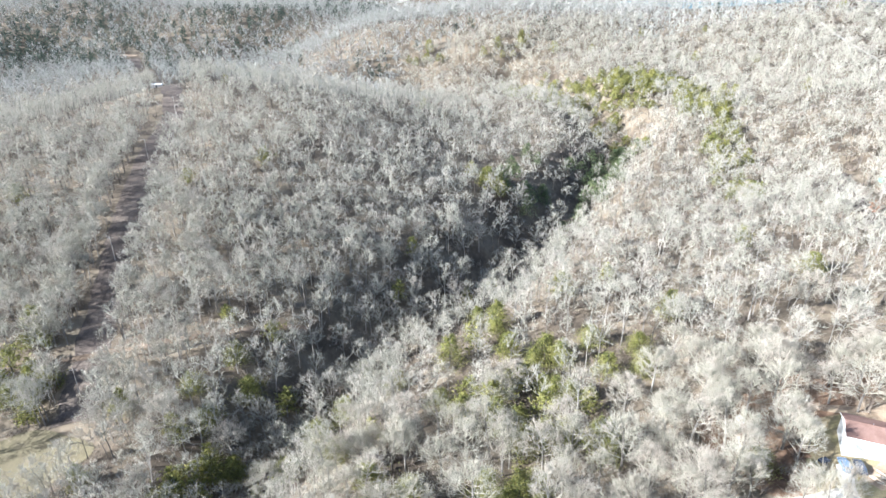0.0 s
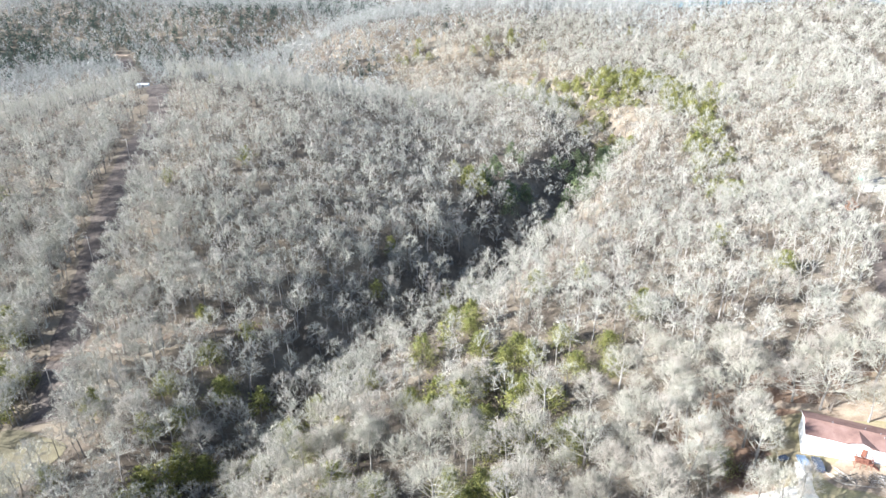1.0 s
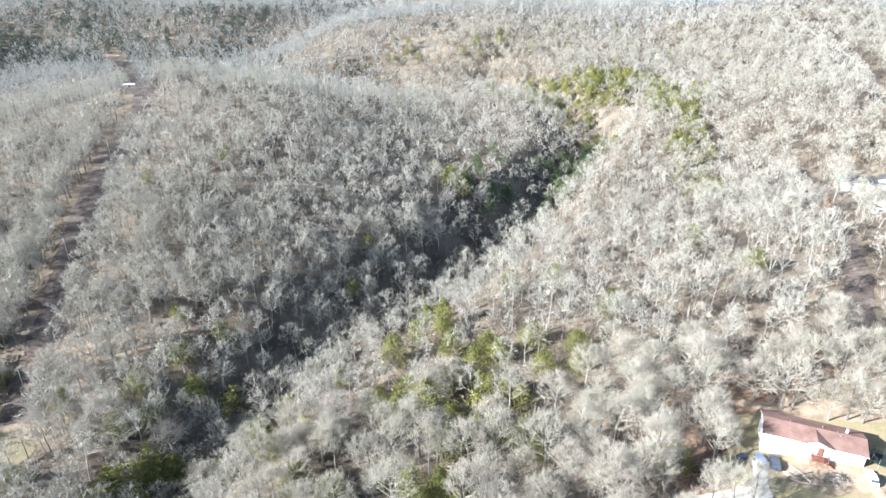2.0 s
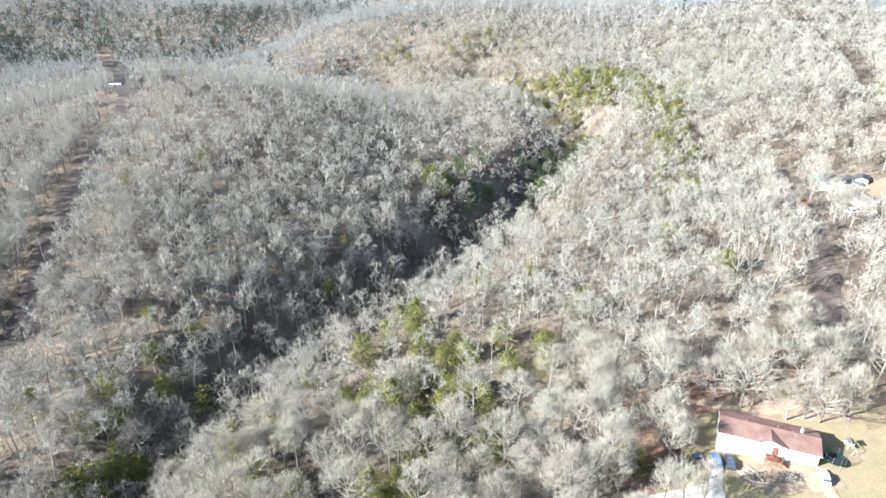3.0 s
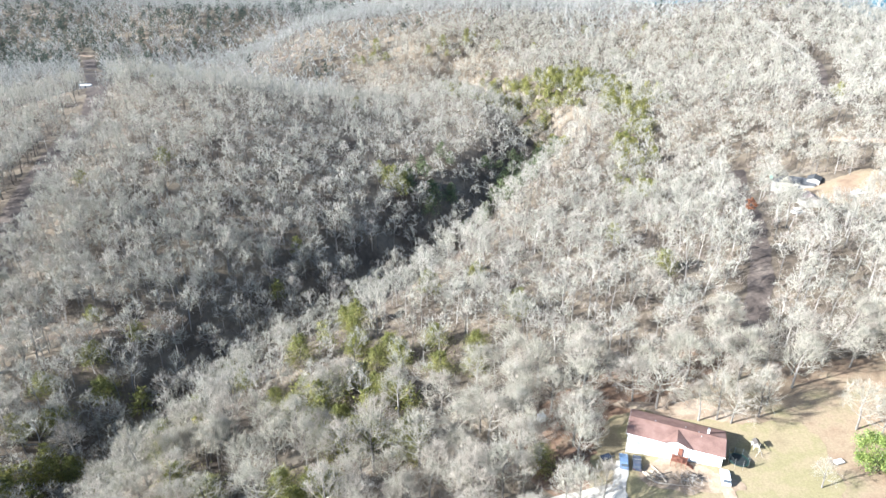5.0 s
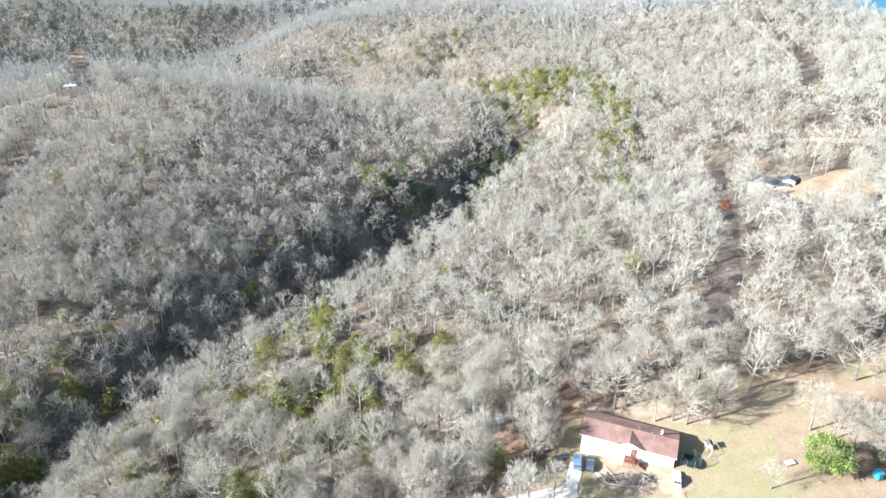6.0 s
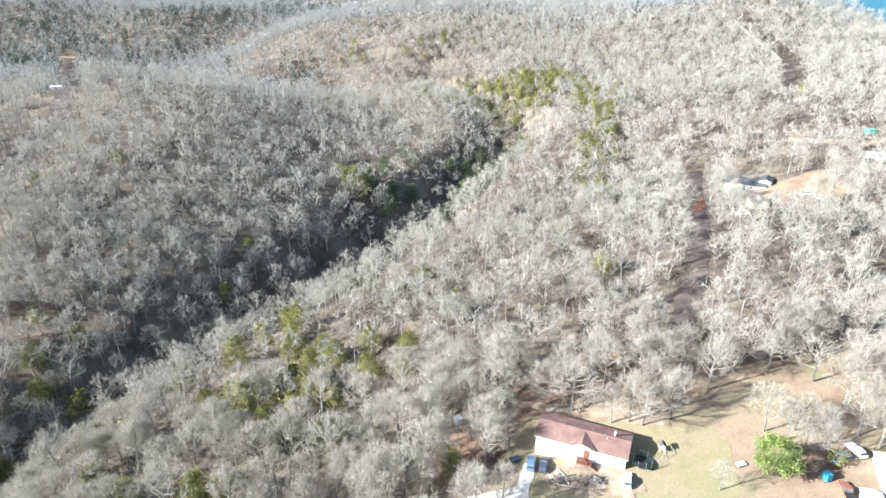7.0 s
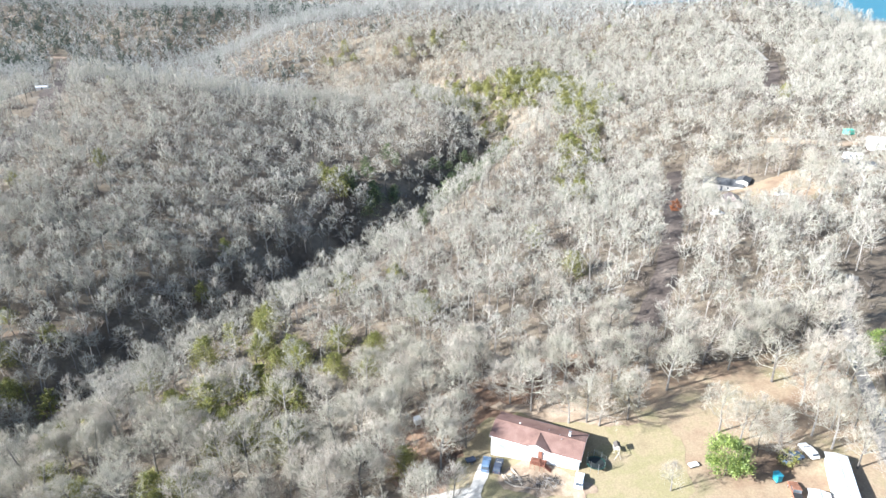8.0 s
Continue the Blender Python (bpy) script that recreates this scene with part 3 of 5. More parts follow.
def build_woods():
    rng = np.random.default_rng(11)
    near = scattered(84, 262, 6.5, 21, 50)
    near = near[wooded(near)]
    near = near[rng.uniform(size=len(near)) < 0.93]
    lone = np.array(LONE_PINES + MORE_PINES + BROAD_TREES)
    near = near[[np.hypot(*(lone - q).T).min() > 5.6 for q in near]]
    edge = []
    for (a, b), (c, e) in zip(LEFT_CUT, LEFT_CUT[1:6]):
        n = int(math.hypot(c - a, e - b) / 7.0)
        for k in range(n):
            for off in (-8.4, -12.5, -17.0, 8.4):
                u = (k + rng.uniform(0, 1)) / n
                edge.append((a + (c - a) * u + off + rng.uniform(-3.2, 3.2), b + (e - b) * u))
    edge = np.array(edge)
    edge = edge[wooded(edge)]
    valley = scattered(92, 205, 8.0, 25, 30)
    valley = valley[wooded(valley) & (valley[:, 0] < -12)]
    thick = np.concatenate([scattered(150, 240, 7.2, 44, 60), scattered(240, 330, 9.5, 43, 60)])
    thick = thick[wooded(thick) & ((thick[:, 0] < -95 + 0.25 * (thick[:, 1] - 150)) | ((thick[:, 0] < 0.6 * (thick[:, 1] - 215)) & (thick[:, 1] > 205) & (thick[:, 1] < 310)))]
    near = np.concatenate([near, valley, thick[thick[:, 1] < 262], edge[edge[:, 1] < 262]])
    mid = scattered(262, 470, 6.9, 22, 30)
    slope = scattered(470, 620, 6.5, 33)
    mid = np.concatenate([mid, slope[(slope[:, 0] > -40) & ((slope[:, 1] < 545) | (slope[:, 0] < 150))]])
    infill = scattered(400, 625, 7.0, 41)
    sunny = scattered(262, 560, 9.0, 47)
    mid = np.concatenate([mid, sunny[(sunny[:, 0] > 130 + 0.12 * (sunny[:, 1] - 262))]])
    mid = np.concatenate([mid, infill[(infill[:, 0] > 10) & (infill[:, 0] < 185) & (infill[:, 1] > 640 - 1.25 * infill[:, 0])]])
    mid = np.concatenate([mid[wooded(mid)], thick[thick[:, 1] >= 262], edge[edge[:, 1] >= 262]])
    far = np.concatenate([scattered(470, 760, 7.4, 23), scattered(760, 1060, 8.4, 48)])
    far = far[wooded(far) & ~((far[:, 1] < 545) & (far[:, 0] > -40)) & ~((far[:, 1] < 620) & (far[:, 0] > -40) & (far[:, 0] < 150))]
    rim = scattered(1060, 1800, 16.0, 24)
    rim = rim[wooded(rim) & (rim[:, 0] < -0.02 * rim[:, 1])]
    # the stretch that is passed nearest: standing trees of their own
    own = (near[:, 0] > -30) & (near[:, 0] < 175) & (near[:, 1] < 136)
    small = scattered(86, 262, 5.6, 29)
    small = small[wooded(small)]
    small = small[evergreen(small, rng)]
    open_up = ~evergreen(near, rng) | (rng.uniform(size=len(near)) < 0.55)
    near, own = near[open_up], own[open_up]
    near_n = len(near)
    near = np.concatenate([near, small])
    own = np.concatenate([own, (small[:, 0] > -20) & (small[:, 0] < 175) & (small[:, 1] < 132)])
    gn = np.arange(len(near)) >= near_n
    gm, gf, gr = [evergreen(p, rng) for p in (mid, far, rim)]
    # conifers of the hollow take the needle colour with shade in it
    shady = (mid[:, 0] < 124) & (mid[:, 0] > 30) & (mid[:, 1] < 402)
    close = (far[:, 1] < 570) & (far[:, 0] > 30)
    hard = [bare_tree(100 + i, 13 + (i % 4) * 1.3, 5.0 + 0.6 * (i % 3), 14, 12, 3100, 0.036, low=0.28, tubes=False, thick=1.35, crown=0.37, centre=0.6) for i in range(8)]
    made = {}
    for (x, y), green in zip(near[own], gn[own]):
        at, turn, size = (x, y, ground_at(x, y)), rng.uniform(0, 360), rng.uniform(0.75, 1.35) if green else rng.uniform(0.72, 1.2)
        k = int(rng.integers(0, 5 if green else 8))
        key = (bool(green), k)
        if key in made:
            copy = copy_thing(made[key], pose(*at, 0, 0, turn))
            copy.scale = (size, size, size * rng.uniform(0.9, 1.12))
        elif green:
            made[key] = tree_kind("pine_tree", pine_tree(300 + k, 6.2 + k * 0.6, 3.0 + 0.35 * (k % 3), 44, 80, 0.32, 0.05), (BARK, NEEDLE),
                                  "yellow-green evergreen pine standing among bare trees", "tree", "pines on the slope", at, turn, size)
        else:
            made[key] = tree_kind("bare_tree", hard[k], (BARK, TWIG), "leafless grey hardwood tree with ascending limbs",
                                  "tree", "bare trees on the slope", at, turn, size)
    green_kinds = [k for green, k in made if green]
    for i, (x, y) in enumerate(LONE_PINES + MORE_PINES):
        k, at = green_kinds[i % len(green_kinds)], (x, y, ground_at(x, y))
        size = rng.uniform(0.95, 1.4)
        copy = copy_thing(made[(True, k)], pose(*at, 0, 0, rng.uniform(0, 360)))
        copy.scale = (size * 1.05, size * 1.05, size)
    broad = [bare_tree(120 + i, 15 + 1.2 * (i % 2), 6.6 + 0.6 * (i % 3), 13, 14, 4400, 0.042, low=0.24, tubes=False, thick=1.7, crown=0.38, centre=0.58) for i in range(4)]
    stood = {}
    for i, (x, y) in enumerate(BROAD_TREES):
        k, at, turn, size = i % 4, (x, y, ground_at(x, y)), rng.uniform(0, 360), rng.uniform(0.82, 1.12)
        if k in stood:
            copy = copy_thing(stood[k], pose(*at, 0, 0, turn))
            copy.scale = (size, size, size)
        else:
            stood[k] = tree_kind("broad_tree", broad[k], (BARK, TWIG), "wide leafless hardwood with pale fanned branches on the slope", "tree", "broad trees on the slope", at, turn, size)
    mid_kinds = [bare_tree(140 + i, 12.5 + (i % 4) * 1.4, 4.2 + 0.55 * (i % 3), 7, 9, 640, 0.066, low=0.34, sides=3, tubes=False, thick=1.0, crown=0.34, centre=0.64) for i in range(10)]
    low_kinds = [bare_tree(160 + i, 12.5 + (i % 4) * 1.4, 4.0 + 0.5 * (i % 3), 6, 6, 245, 0.118, low=0.38, tubes=False, plain=True, crown=0.32, centre=0.66) for i in range(10)]
    far_kinds = [bare_tree(180 + i, 12.5 + (i % 4) * 1.3, 4.6 + 0.5 * (i % 3), 4, 3, 72, 0.3, tubes=False, plain=True, crown=0.36, centre=0.6) for i in range(10)]
    rim_kinds = [bare_tree(200 + i, 14 + (i % 4) * 1.2, 7.0 + 0.5 * (i % 3), 3, 2, 36, 0.6, tubes=False, plain=True) for i in range(6)]
    pines = [pine_tree(320 + i, 6.5 + i * 0.7, 2.9 + 0.3 * (i % 3), 26, 26, 0.62) for i in range(5)]
    far_pines = [pine_tree(340 + i, 10 + i, 3.0 + 0.3 * (i % 3), 10, 8, 1.5, sides=3) for i in range(5)]
    plant_joined("hillside_woods", near[~own & ~gn], mid_kinds, (BARK, WOODS), "dense leafless grey hardwoods on the hillside", "woods", 31, 0.72, 1.22)
    brush = np.concatenate([scattered(86, 262, 4.0, 26), scattered(262, 400, 7.0, 27)])
    sprouts = scattered(262, 560, 6.6, 49)
    brush = np.concatenate([brush, sprouts[sprouts[:, 0] > 120]])
    brush = brush[wooded(brush)]
    plant_joined("undergrowth", brush, [shrub(800 + i) for i in range(8)], (BARK, BRUSH), "low grey-brown leafless undergrowth between the trees", "undergrowth", 37, 0.8, 1.9)
    plant_joined("spur_woods", mid[~gm], low_kinds, (BARK, WOODS), "leafless grey hardwoods over the rounded spur", "woods", 32, 0.75, 1.22)
    plant_joined("ridge_woods", far[~gf], far_kinds, (BARK, HAZED_WOODS), "leafless hardwoods on the far ridges, tinted bluer for haze", "woods", 33, 0.95, 1.3)
    skyline = scattered(1800, 2600, 40.0, 28)
    skyline = skyline[skyline[:, 0] < -0.05 * skyline[:, 1]]
    plant_joined("horizon_woods", skyline, [bare_tree(220 + i, 16, 20.0, 2, 2, 30, 3.0, tubes=False, plain=True) for i in range(4)], (BARK, HAZED_WOODS), "leafless woods on the horizon, tinted bluer for haze", "woods", 38)
    plant_joined("distant_woods", rim[~gr], rim_kinds, (BARK, HAZED_WOODS), "pale leafless woods on the horizon hills, tinted bluer for haze", "woods", 36, 0.85, 1.15)
    plant_joined("valley_pines", np.concatenate([near[~own & gn], mid[gm & ~shady], far[gf & close]]), pines, (BARK, NEEDLE), "yellow-green pines in the hollows", "woods", 34, 0.85, 1.4)
    plant_joined("spur_conifers", mid[gm & shady], pines, (BARK, SHADE_NEEDLE), "dark green conifers below the spur, darkened further for shade", "woods", 39, 0.85, 1.35)
    plant_joined("ridge_pines", np.concatenate([far[gf & ~close], rim[gr]]), far_pines, (BARK, HAZED_NEEDLE), "dark green pines in the far valley, tinted blue for haze", "woods", 35, 0.8, 1.2)


build_woods()

# ---- helpers for built things ----
PAINT = material("white_siding", [(0.3, (0.56, 0.56, 0.55)), (0.7, (0.64, 0.64, 0.63))], 0.6, 5.0, 0.6, stretch=(0.2, 0.2, 6.0))
TRIM = material("white_trim", [(0.3, (0.72, 0.72, 0.71)), (0.7, (0.80, 0.80, 0.79))], 2.0, None, 0.5)
ROOF = material("brown_shingle", [(0.3, (0.135, 0.081, 0.067)), (0.5, (0.182, 0.112, 0.092)), (0.72, (0.23, 0.15, 0.127))], 0.35, 7.0, 0.9, 0.01, detail=8)
GREY_ROOF = material("grey_shingle", [(0.3, (0.065, 0.0675, 0.07)), (0.7, (0.1, 0.102, 0.105))], 0.4, 5.0, 0.9)
TAN_ROOF = material("tan_metal_roof", [(0.3, (0.15, 0.12, 0.108)), (0.7, (0.203, 0.168, 0.151))], 0.4, 4.0, 0.6)
WHITE_ROOF = material("white_coated_roof", [(0.3, (0.425, 0.433, 0.456)), (0.5, (0.51, 0.518, 0.533)), (0.7, (0.561, 0.561, 0.576))], 0.3, 3.0, 0.6)
BLOCK = material("grey_block", [(0.3, (0.30, 0.29, 0.27)), (0.7, (0.40, 0.39, 0.37))], 1.2, 8.0, 0.9)
GLASS = material("window_glass", [(0.3, (0.05, 0.06, 0.07)), (0.7, (0.08, 0.09, 0.10))], 1.0, None, 0.08, spec=0.6)
REDWOOD = material("stained_decking", [(0.3, (0.14, 0.06, 0.042)), (0.7, (0.21, 0.095, 0.065))], 2.0, 12.0, 0.8)
GREYWOOD = material("weathered_boards", [(0.3, (0.30, 0.275, 0.245)), (0.7, (0.44, 0.41, 0.37))], 2.0, 12.0, 0.85)
DARKWOOD = material("dark_dead_branches", [(0.3, (0.05, 0.043, 0.038)), (0.7, (0.11, 0.098, 0.088))], 1.5, 9.0, 0.9)
LOGWOOD = material("cut_logs", [(0.3, (0.34, 0.28, 0.21)), (0.7, (0.50, 0.44, 0.36))], 2.0, 9.0, 0.9)
STEEL = material("galvanised_steel", [(0.3, (0.45, 0.46, 0.47)), (0.7, (0.58, 0.59, 0.60))], 3.0, None, 0.4, metal=0.8)
RUBBER = material("black_rubber", [(0.3, (0.02, 0.02, 0.02)), (0.7, (0.035, 0.035, 0.035))], 4.0, None, 0.8)
MATBLACK = material("trampoline_mat", [(0.3, (0.015, 0.02, 0.02)), (0.7, (0.03, 0.035, 0.035))], 4.0, None, 0.7)
GREENPAD = material("dark_green_vinyl", [(0.3, (0.015, 0.045, 0.035)), (0.7, (0.022, 0.06, 0.05))], 2.0, None, 0.5)
WHITECAR = material("white_car_paint", [(0.3, (0.76, 0.77, 0.78)), (0.7, (0.82, 0.82, 0.83))], 1.0, None, 0.2, spec=0.5)
BLUECAR = material("blue_car_paint", [(0.3, (0.09, 0.14, 0.22)), (0.7, (0.13, 0.19, 0.28))], 1.0, None, 0.2, spec=0.5)
DARKCAR = material("dark_car_paint", [(0.3, (0.03, 0.04, 0.06)), (0.7, (0.06, 0.07, 0.10))], 1.0, None, 0.2, spec=0.5)
RUST = material("rusty_steel", [(0.3, (0.16, 0.075, 0.045)), (0.7, (0.26, 0.13, 0.085))], 1.5, 8.0, 0.8)
TEAL = material("teal_plastic", [(0.3, (0.03, 0.20, 0.27)), (0.7, (0.05, 0.27, 0.35))], 1.0, 6.0, 0.5)
SEAGREEN = material("green_tarpaulin", [(0.3, (0.05, 0.38, 0.26)), (0.7, (0.10, 0.52, 0.38))], 1.0, 6.0, 0.5)
LEAF = material("glossy_green_leaves", [(0.2, (0.063, 0.111, 0.0275)), (0.5, (0.154, 0.208, 0.05)), (0.8, (0.308, 0.351, 0.106))], 0.5, None, 0.45, island=0.5, spec=0.4, thin=0.3)
RUSTLEAF = material("rust_leaves", [(0.2, (0.20, 0.07, 0.03)), (0.5, (0.27, 0.115, 0.06)), (0.8, (0.38, 0.19, 0.10))], 0.5, None, 0.8, island=0.5)
BLIND = material("window_with_blinds", [(0.3, (0.46, 0.48, 0.50)), (0.7, (0.58, 0.60, 0.62))], 1.0, None, 0.15, spec=0.5)
PALEBARK = material("bleached_wood", [(0.3, (0.50, 0.47, 0.43)), (0.7, (0.68, 0.65, 0.61))], 0.8, 6.0, 0.9)
CONCRETE = material("pale_concrete", [(0.3, (0.50, 0.49, 0.47)), (0.7, (0.64, 0.63, 0.61))], 0.4, 6.0, 0.9)


def part(name, bm, mat, parent, label=""):
    """Links a bmesh as one mesh under a thing or under a part."""
    me = bpy.data.meshes.new(name)
    bmesh.ops.recalc_face_normals(bm, faces=bm.faces)
    bm.to_mesh(me)
    bm.free()
    me.materials.append(mat)
    ob = new(name, me)
    ob.parent = parent
    return tagged(ob, label)


def box(x0, y0, z0, x1, y1, z1, bevel=0.0, bm=None):
    bm = bm or bmesh.new()
    got = bmesh.ops.create_cube(bm, size=1.0, matrix=Matrix.LocRotScale(((x0 + x1) / 2, (y0 + y1) / 2, (z0 + z1) / 2), None, (x1 - x0, y1 - y0, z1 - z0)))
    if bevel:
        edges = list({e for v in got["verts"] for e in v.link_edges})
        bmesh.ops.bevel(bm, geom=edges, offset=bevel, segments=2, affect="EDGES")
    return bm


def rod(a, b, r0, r1=None, sides=8, bm=None):
    """A round bar from a to b."""
    bm = bm or bmesh.new()
    a, b = Vector(a), Vector(b)
    m = Matrix.Translation((a + b) / 2) @ (b - a).to_track_quat("Z", "Y").to_matrix().to_4x4()
    bmesh.ops.create_cone(bm, cap_ends=True, segments=sides, radius1=r0, radius2=r0 if r1 is None else r1, depth=(b - a).length, matrix=m)
    return bm


def prism(outline, y0, y1, bm=None):
    """A profile in x and z, drawn out along y."""
    bm = bm or bmesh.new()
    a = [bm.verts.new((x, y0, z)) for x, z in outline]
    b = [bm.verts.new((x, y1, z)) for x, z in outline]
    bm.faces.new(a)
    bm.faces.new(b[::-1])
    for i in range(len(a)):
        j = (i + 1) % len(a)
        bm.faces.new((a[i], b[i], b[j], a[j]))
    return bm


def slab(corners, thick, bm=None):
    """A flat board with the given top corners."""
    bm = bm or bmesh.new()
    top = [bm.verts.new(c) for c in corners]
    n = (Vector(corners[1]) - Vector(corners[0])).cross(Vector(corners[2]) - Vector(corners[0])).normalized()
    low = [bm.verts.new(Vector(c) - n * thick) for c in corners]
    bm.faces.new(top)
    bm.faces.new(low[::-1])
    for i in range(len(top)):
        j = (i + 1) % len(top)
        bm.faces.new((top[i], low[i], low[j], top[j]))
    return bm


def window(parent, x, z, w, h, y, out=-1, panes=2, fill=None):
    """A framed window set on a wall that faces out along y."""
    d = 0.05 * out
    lo, hi = sorted((y, y + d))
    bm = bmesh.new()
    for x0, x1, z0, z1 in ((x - w / 2 - 0.08, x - w / 2, z - 0.08, z + h + 0.08), (x + w / 2, x + w / 2 + 0.08, z - 0.08, z + h + 0.08),
                           (x - w / 2, x + w / 2, z + h, z + h + 0.08), (x - w / 2, x + w / 2, z - 0.08, z)):
        box(x0, lo, z0, x1, hi, z1, bm=bm)
    win = part("window", bm, TRIM, parent)
    for k in range(panes):
        step = w / panes
        box_lo, box_hi = sorted((y, y + d * 0.5))
        part("pane", box(x - w / 2 + k * step + 0.015, box_lo, z, x - w / 2 + (k + 1) * step - 0.015, box_hi, z + h), fill or GLASS, win)
    part("sill",
         box(x - w / 2 - 0.12, min(y, y + d * 2.4), z - 0.13, x + w / 2 + 0.12, max(y, y + d * 2.4), z - 0.082), TRIM, win)
    return win


# ---- the white house and its yard ----
def build_house():
    house = new("house")
    L, D, E, R = 9.9, 4.1, 2.55, 3.75     # half length, half depth, eaves, ridge
    part("wall", prism([(-D, -4.5), (D, -4.5), (D, E), (0, R - 0.12), (-D, E)], -L, L), PAINT, house).matrix_basis = pose(0, 0, 0, 0, 0, 90)
    o = 0.4
    ez = E - o * (R - E) / D
    for name, s in (("roof_slope", -1), ("roof_slope", 1)):
        corners = [(-L - o, s * (D + o), ez + 0.12), (L + o, s * (D + o), ez + 0.12), (L + o, 0, R + 0.12), (-L - o, 0, R + 0.12)]
        part(name, slab(corners if s < 0 else corners[::-1], 0.13), ROOF, house)
        part("gutter", box(-L - o, s * (D + o) - 0.06, ez - 0.06, L + o, s * (D + o) + 0.06, ez + 0.04, 0.015), TRIM, house)
    part("ridge_cap", rod((-L - o, 0, R + 0.13), (L + o, 0, R + 0.13), 0.07), ROOF, house)
    for s in (-1, 1):
        for x in (-L - o, L + o):
            a, b = Vector((x, s * (D + o), ez + 0.0)), Vector((x, 0, R + 0.0))
            bm = bmesh.new()
            v = [bm.verts.new(p) for p in (a + Vector((-0.03, 0, -0.16)), a + Vector((0.03, 0, -0.16)), b + Vector((0.03, 0, -0.16)), b + Vector((-0.03, 0, -0.16)))]
            w = [bm.verts.new(p.co + Vector((0, 0, 0.17))) for p in v]
            bm.faces.new(v), bm.faces.new(w[::-1])
            for i in range(4):
                bm.faces.new((v[i], w[i], w[(i + 1) % 4], v[(i + 1) % 4]))
            part("barge_board", bm, TRIM, house)
    # cross gable over the entrance
    gx, gw, gz = 0.4, 2.9, R - 0.15
    gable = part("gable", prism([(gx - gw, E - 0.3), (gx + gw, E - 0.3), (gx, gz - 0.12)], -D - 0.25, -D + 1.2), PAINT, house)
    back = -0.55
    for s in (-1, 1):
        corners = [(gx, -D - 0.65, gz + 0.1), (gx + s * (gw + 0.35), -D - 0.65, ez + 0.14), (gx + s * (gw + 0.35), -D - 0.3, ez + 0.2), (gx, back, gz + 0.1)]
        part("gable_slope", slab(corners if s < 0 else corners[::-1], 0.1), ROOF, gable)
    # flue, vents, plumbing stacks
    flue = part("flue", box(6.4, 0.95, 3.2, 6.8, 1.35, 4.7, 0.02), TRIM, house, "white boxed flue through the roof")
    part("flue_cap", box(6.34, 0.89, 4.7, 6.86, 1.41, 4.76), STEEL, flue)
    for x, y, z in ((4.6, 0.1, 3.7), (5.2, -0.8, 3.5), (-4.6, 0.5, 3.6), (1.9, 1.1, 3.5)):
        vent = part("roof_vent", rod((x, y, z), (x, y, z + 0.36), 0.06), STEEL, house)
        part("vent_hood", rod((x, y, z + 0.36), (x, y, z + 0.42), 0.1, 0.04), STEEL, vent)
    for x, w, h, z in ((-8.4, 1.0, 1.1, 0.9), (-6.0, 1.5, 1.1, 0.9), (-3.6, 0.9, 0.8, 1.2), (3.0, 1.6, 1.2, 0.8), (5.6, 1.0, 1.1, 0.9), (8.2, 1.2, 1.1, 0.9)):
        window(house, x, z, w, h, -D - 0.002, fill=BLIND)
    for x, w in ((-7, 1.2), (-3, 1.2), (4, 1.6), (7.5, 1.0)):
        window(house, x, 0.9, w, 1.1, D + 0.002, 1)
    door = part("door", box(0.95, -D - 0.3, 0.0, 1.9, -D - 0.26, 2.03, 0.01), REDWOOD, house, "dark red front door")
    part("door_handle", rod((1.05, -D - 0.36, 1.0), (1.05, -D - 0.3, 1.0), 0.035), STEEL, door)
    # entrance porch
    porch = part("porch", box(-0.2, -D - 2.4, -0.22, 3.0, -D - 0.3, -0.1), REDWOOD, house, "red-brown stained wooden porch")
    for k in range(12):
        x = -0.18 + 0.265 * k
        part("board", box(x, -D - 2.42, -0.1, x + 0.24, -D - 0.3, -0.06), REDWOOD, porch)
    for x in (-0.15, 0.9, 2.0, 2.95):
        part("post", box(x - 0.05, -D - 2.4, -2.6, x + 0.05, -D - 2.3, 0.9), REDWOOD, porch)
    for x in (-0.15, 2.95):
        for y in (-D - 1.3, -D - 0.4):
            part("post", box(x - 0.05, y - 0.05, -2.6, x + 0.05, y + 0.05, 0.9), REDWOOD, porch)
        part("rail", box(x - 0.06, -D - 2.4, 0.88, x + 0.06, -D - 0.35, 0.96), REDWOOD, porch)
    part("rail", box(-0.2, -D - 2.42, 0.88, 2.0, -D - 2.28, 0.96), REDWOOD, porch)
    for k in range(16):
        x = -0.1 + 0.13 * k
        part("baluster", box(x, -D - 2.37, -0.06, x + 0.04, -D - 2.33, 0.88), REDWOOD, porch)
    for k in range(5):
        part("step", box(3.02 + 0.28 * k, -D - 2.3, -0.45 - 0.18 * k, 3.34 + 0.28 * k, -D - 1.1, -0.4 - 0.18 * k), REDWOOD, porch)
    # deck at the back
    deck = part("deck", box(-3.0, D + 0.05, -0.4, 6.5, D + 2.6, -0.25), GREYWOOD, house, "weathered grey deck behind the house")
    for k in range(10):
        y = D + 0.06 + 0.255 * k
        part("board", box(-3.0, y, -0.25, 6.5, y + 0.23, -0.21), GREYWOOD, deck)
    for k in range(8):
        x = -2.95 + 1.35 * k
        part("post", box(x - 0.05, D + 2.5, -3.0, x + 0.05, D + 2.6, 0.75), GREYWOOD, deck)
    part("rail", box(-3.0, D + 2.48, 0.7, 6.5, D + 2.62, 0.78), GREYWOOD, deck)
    house.matrix_basis = pose(101.4, 107.9, 2.35, 0, 0, -23)
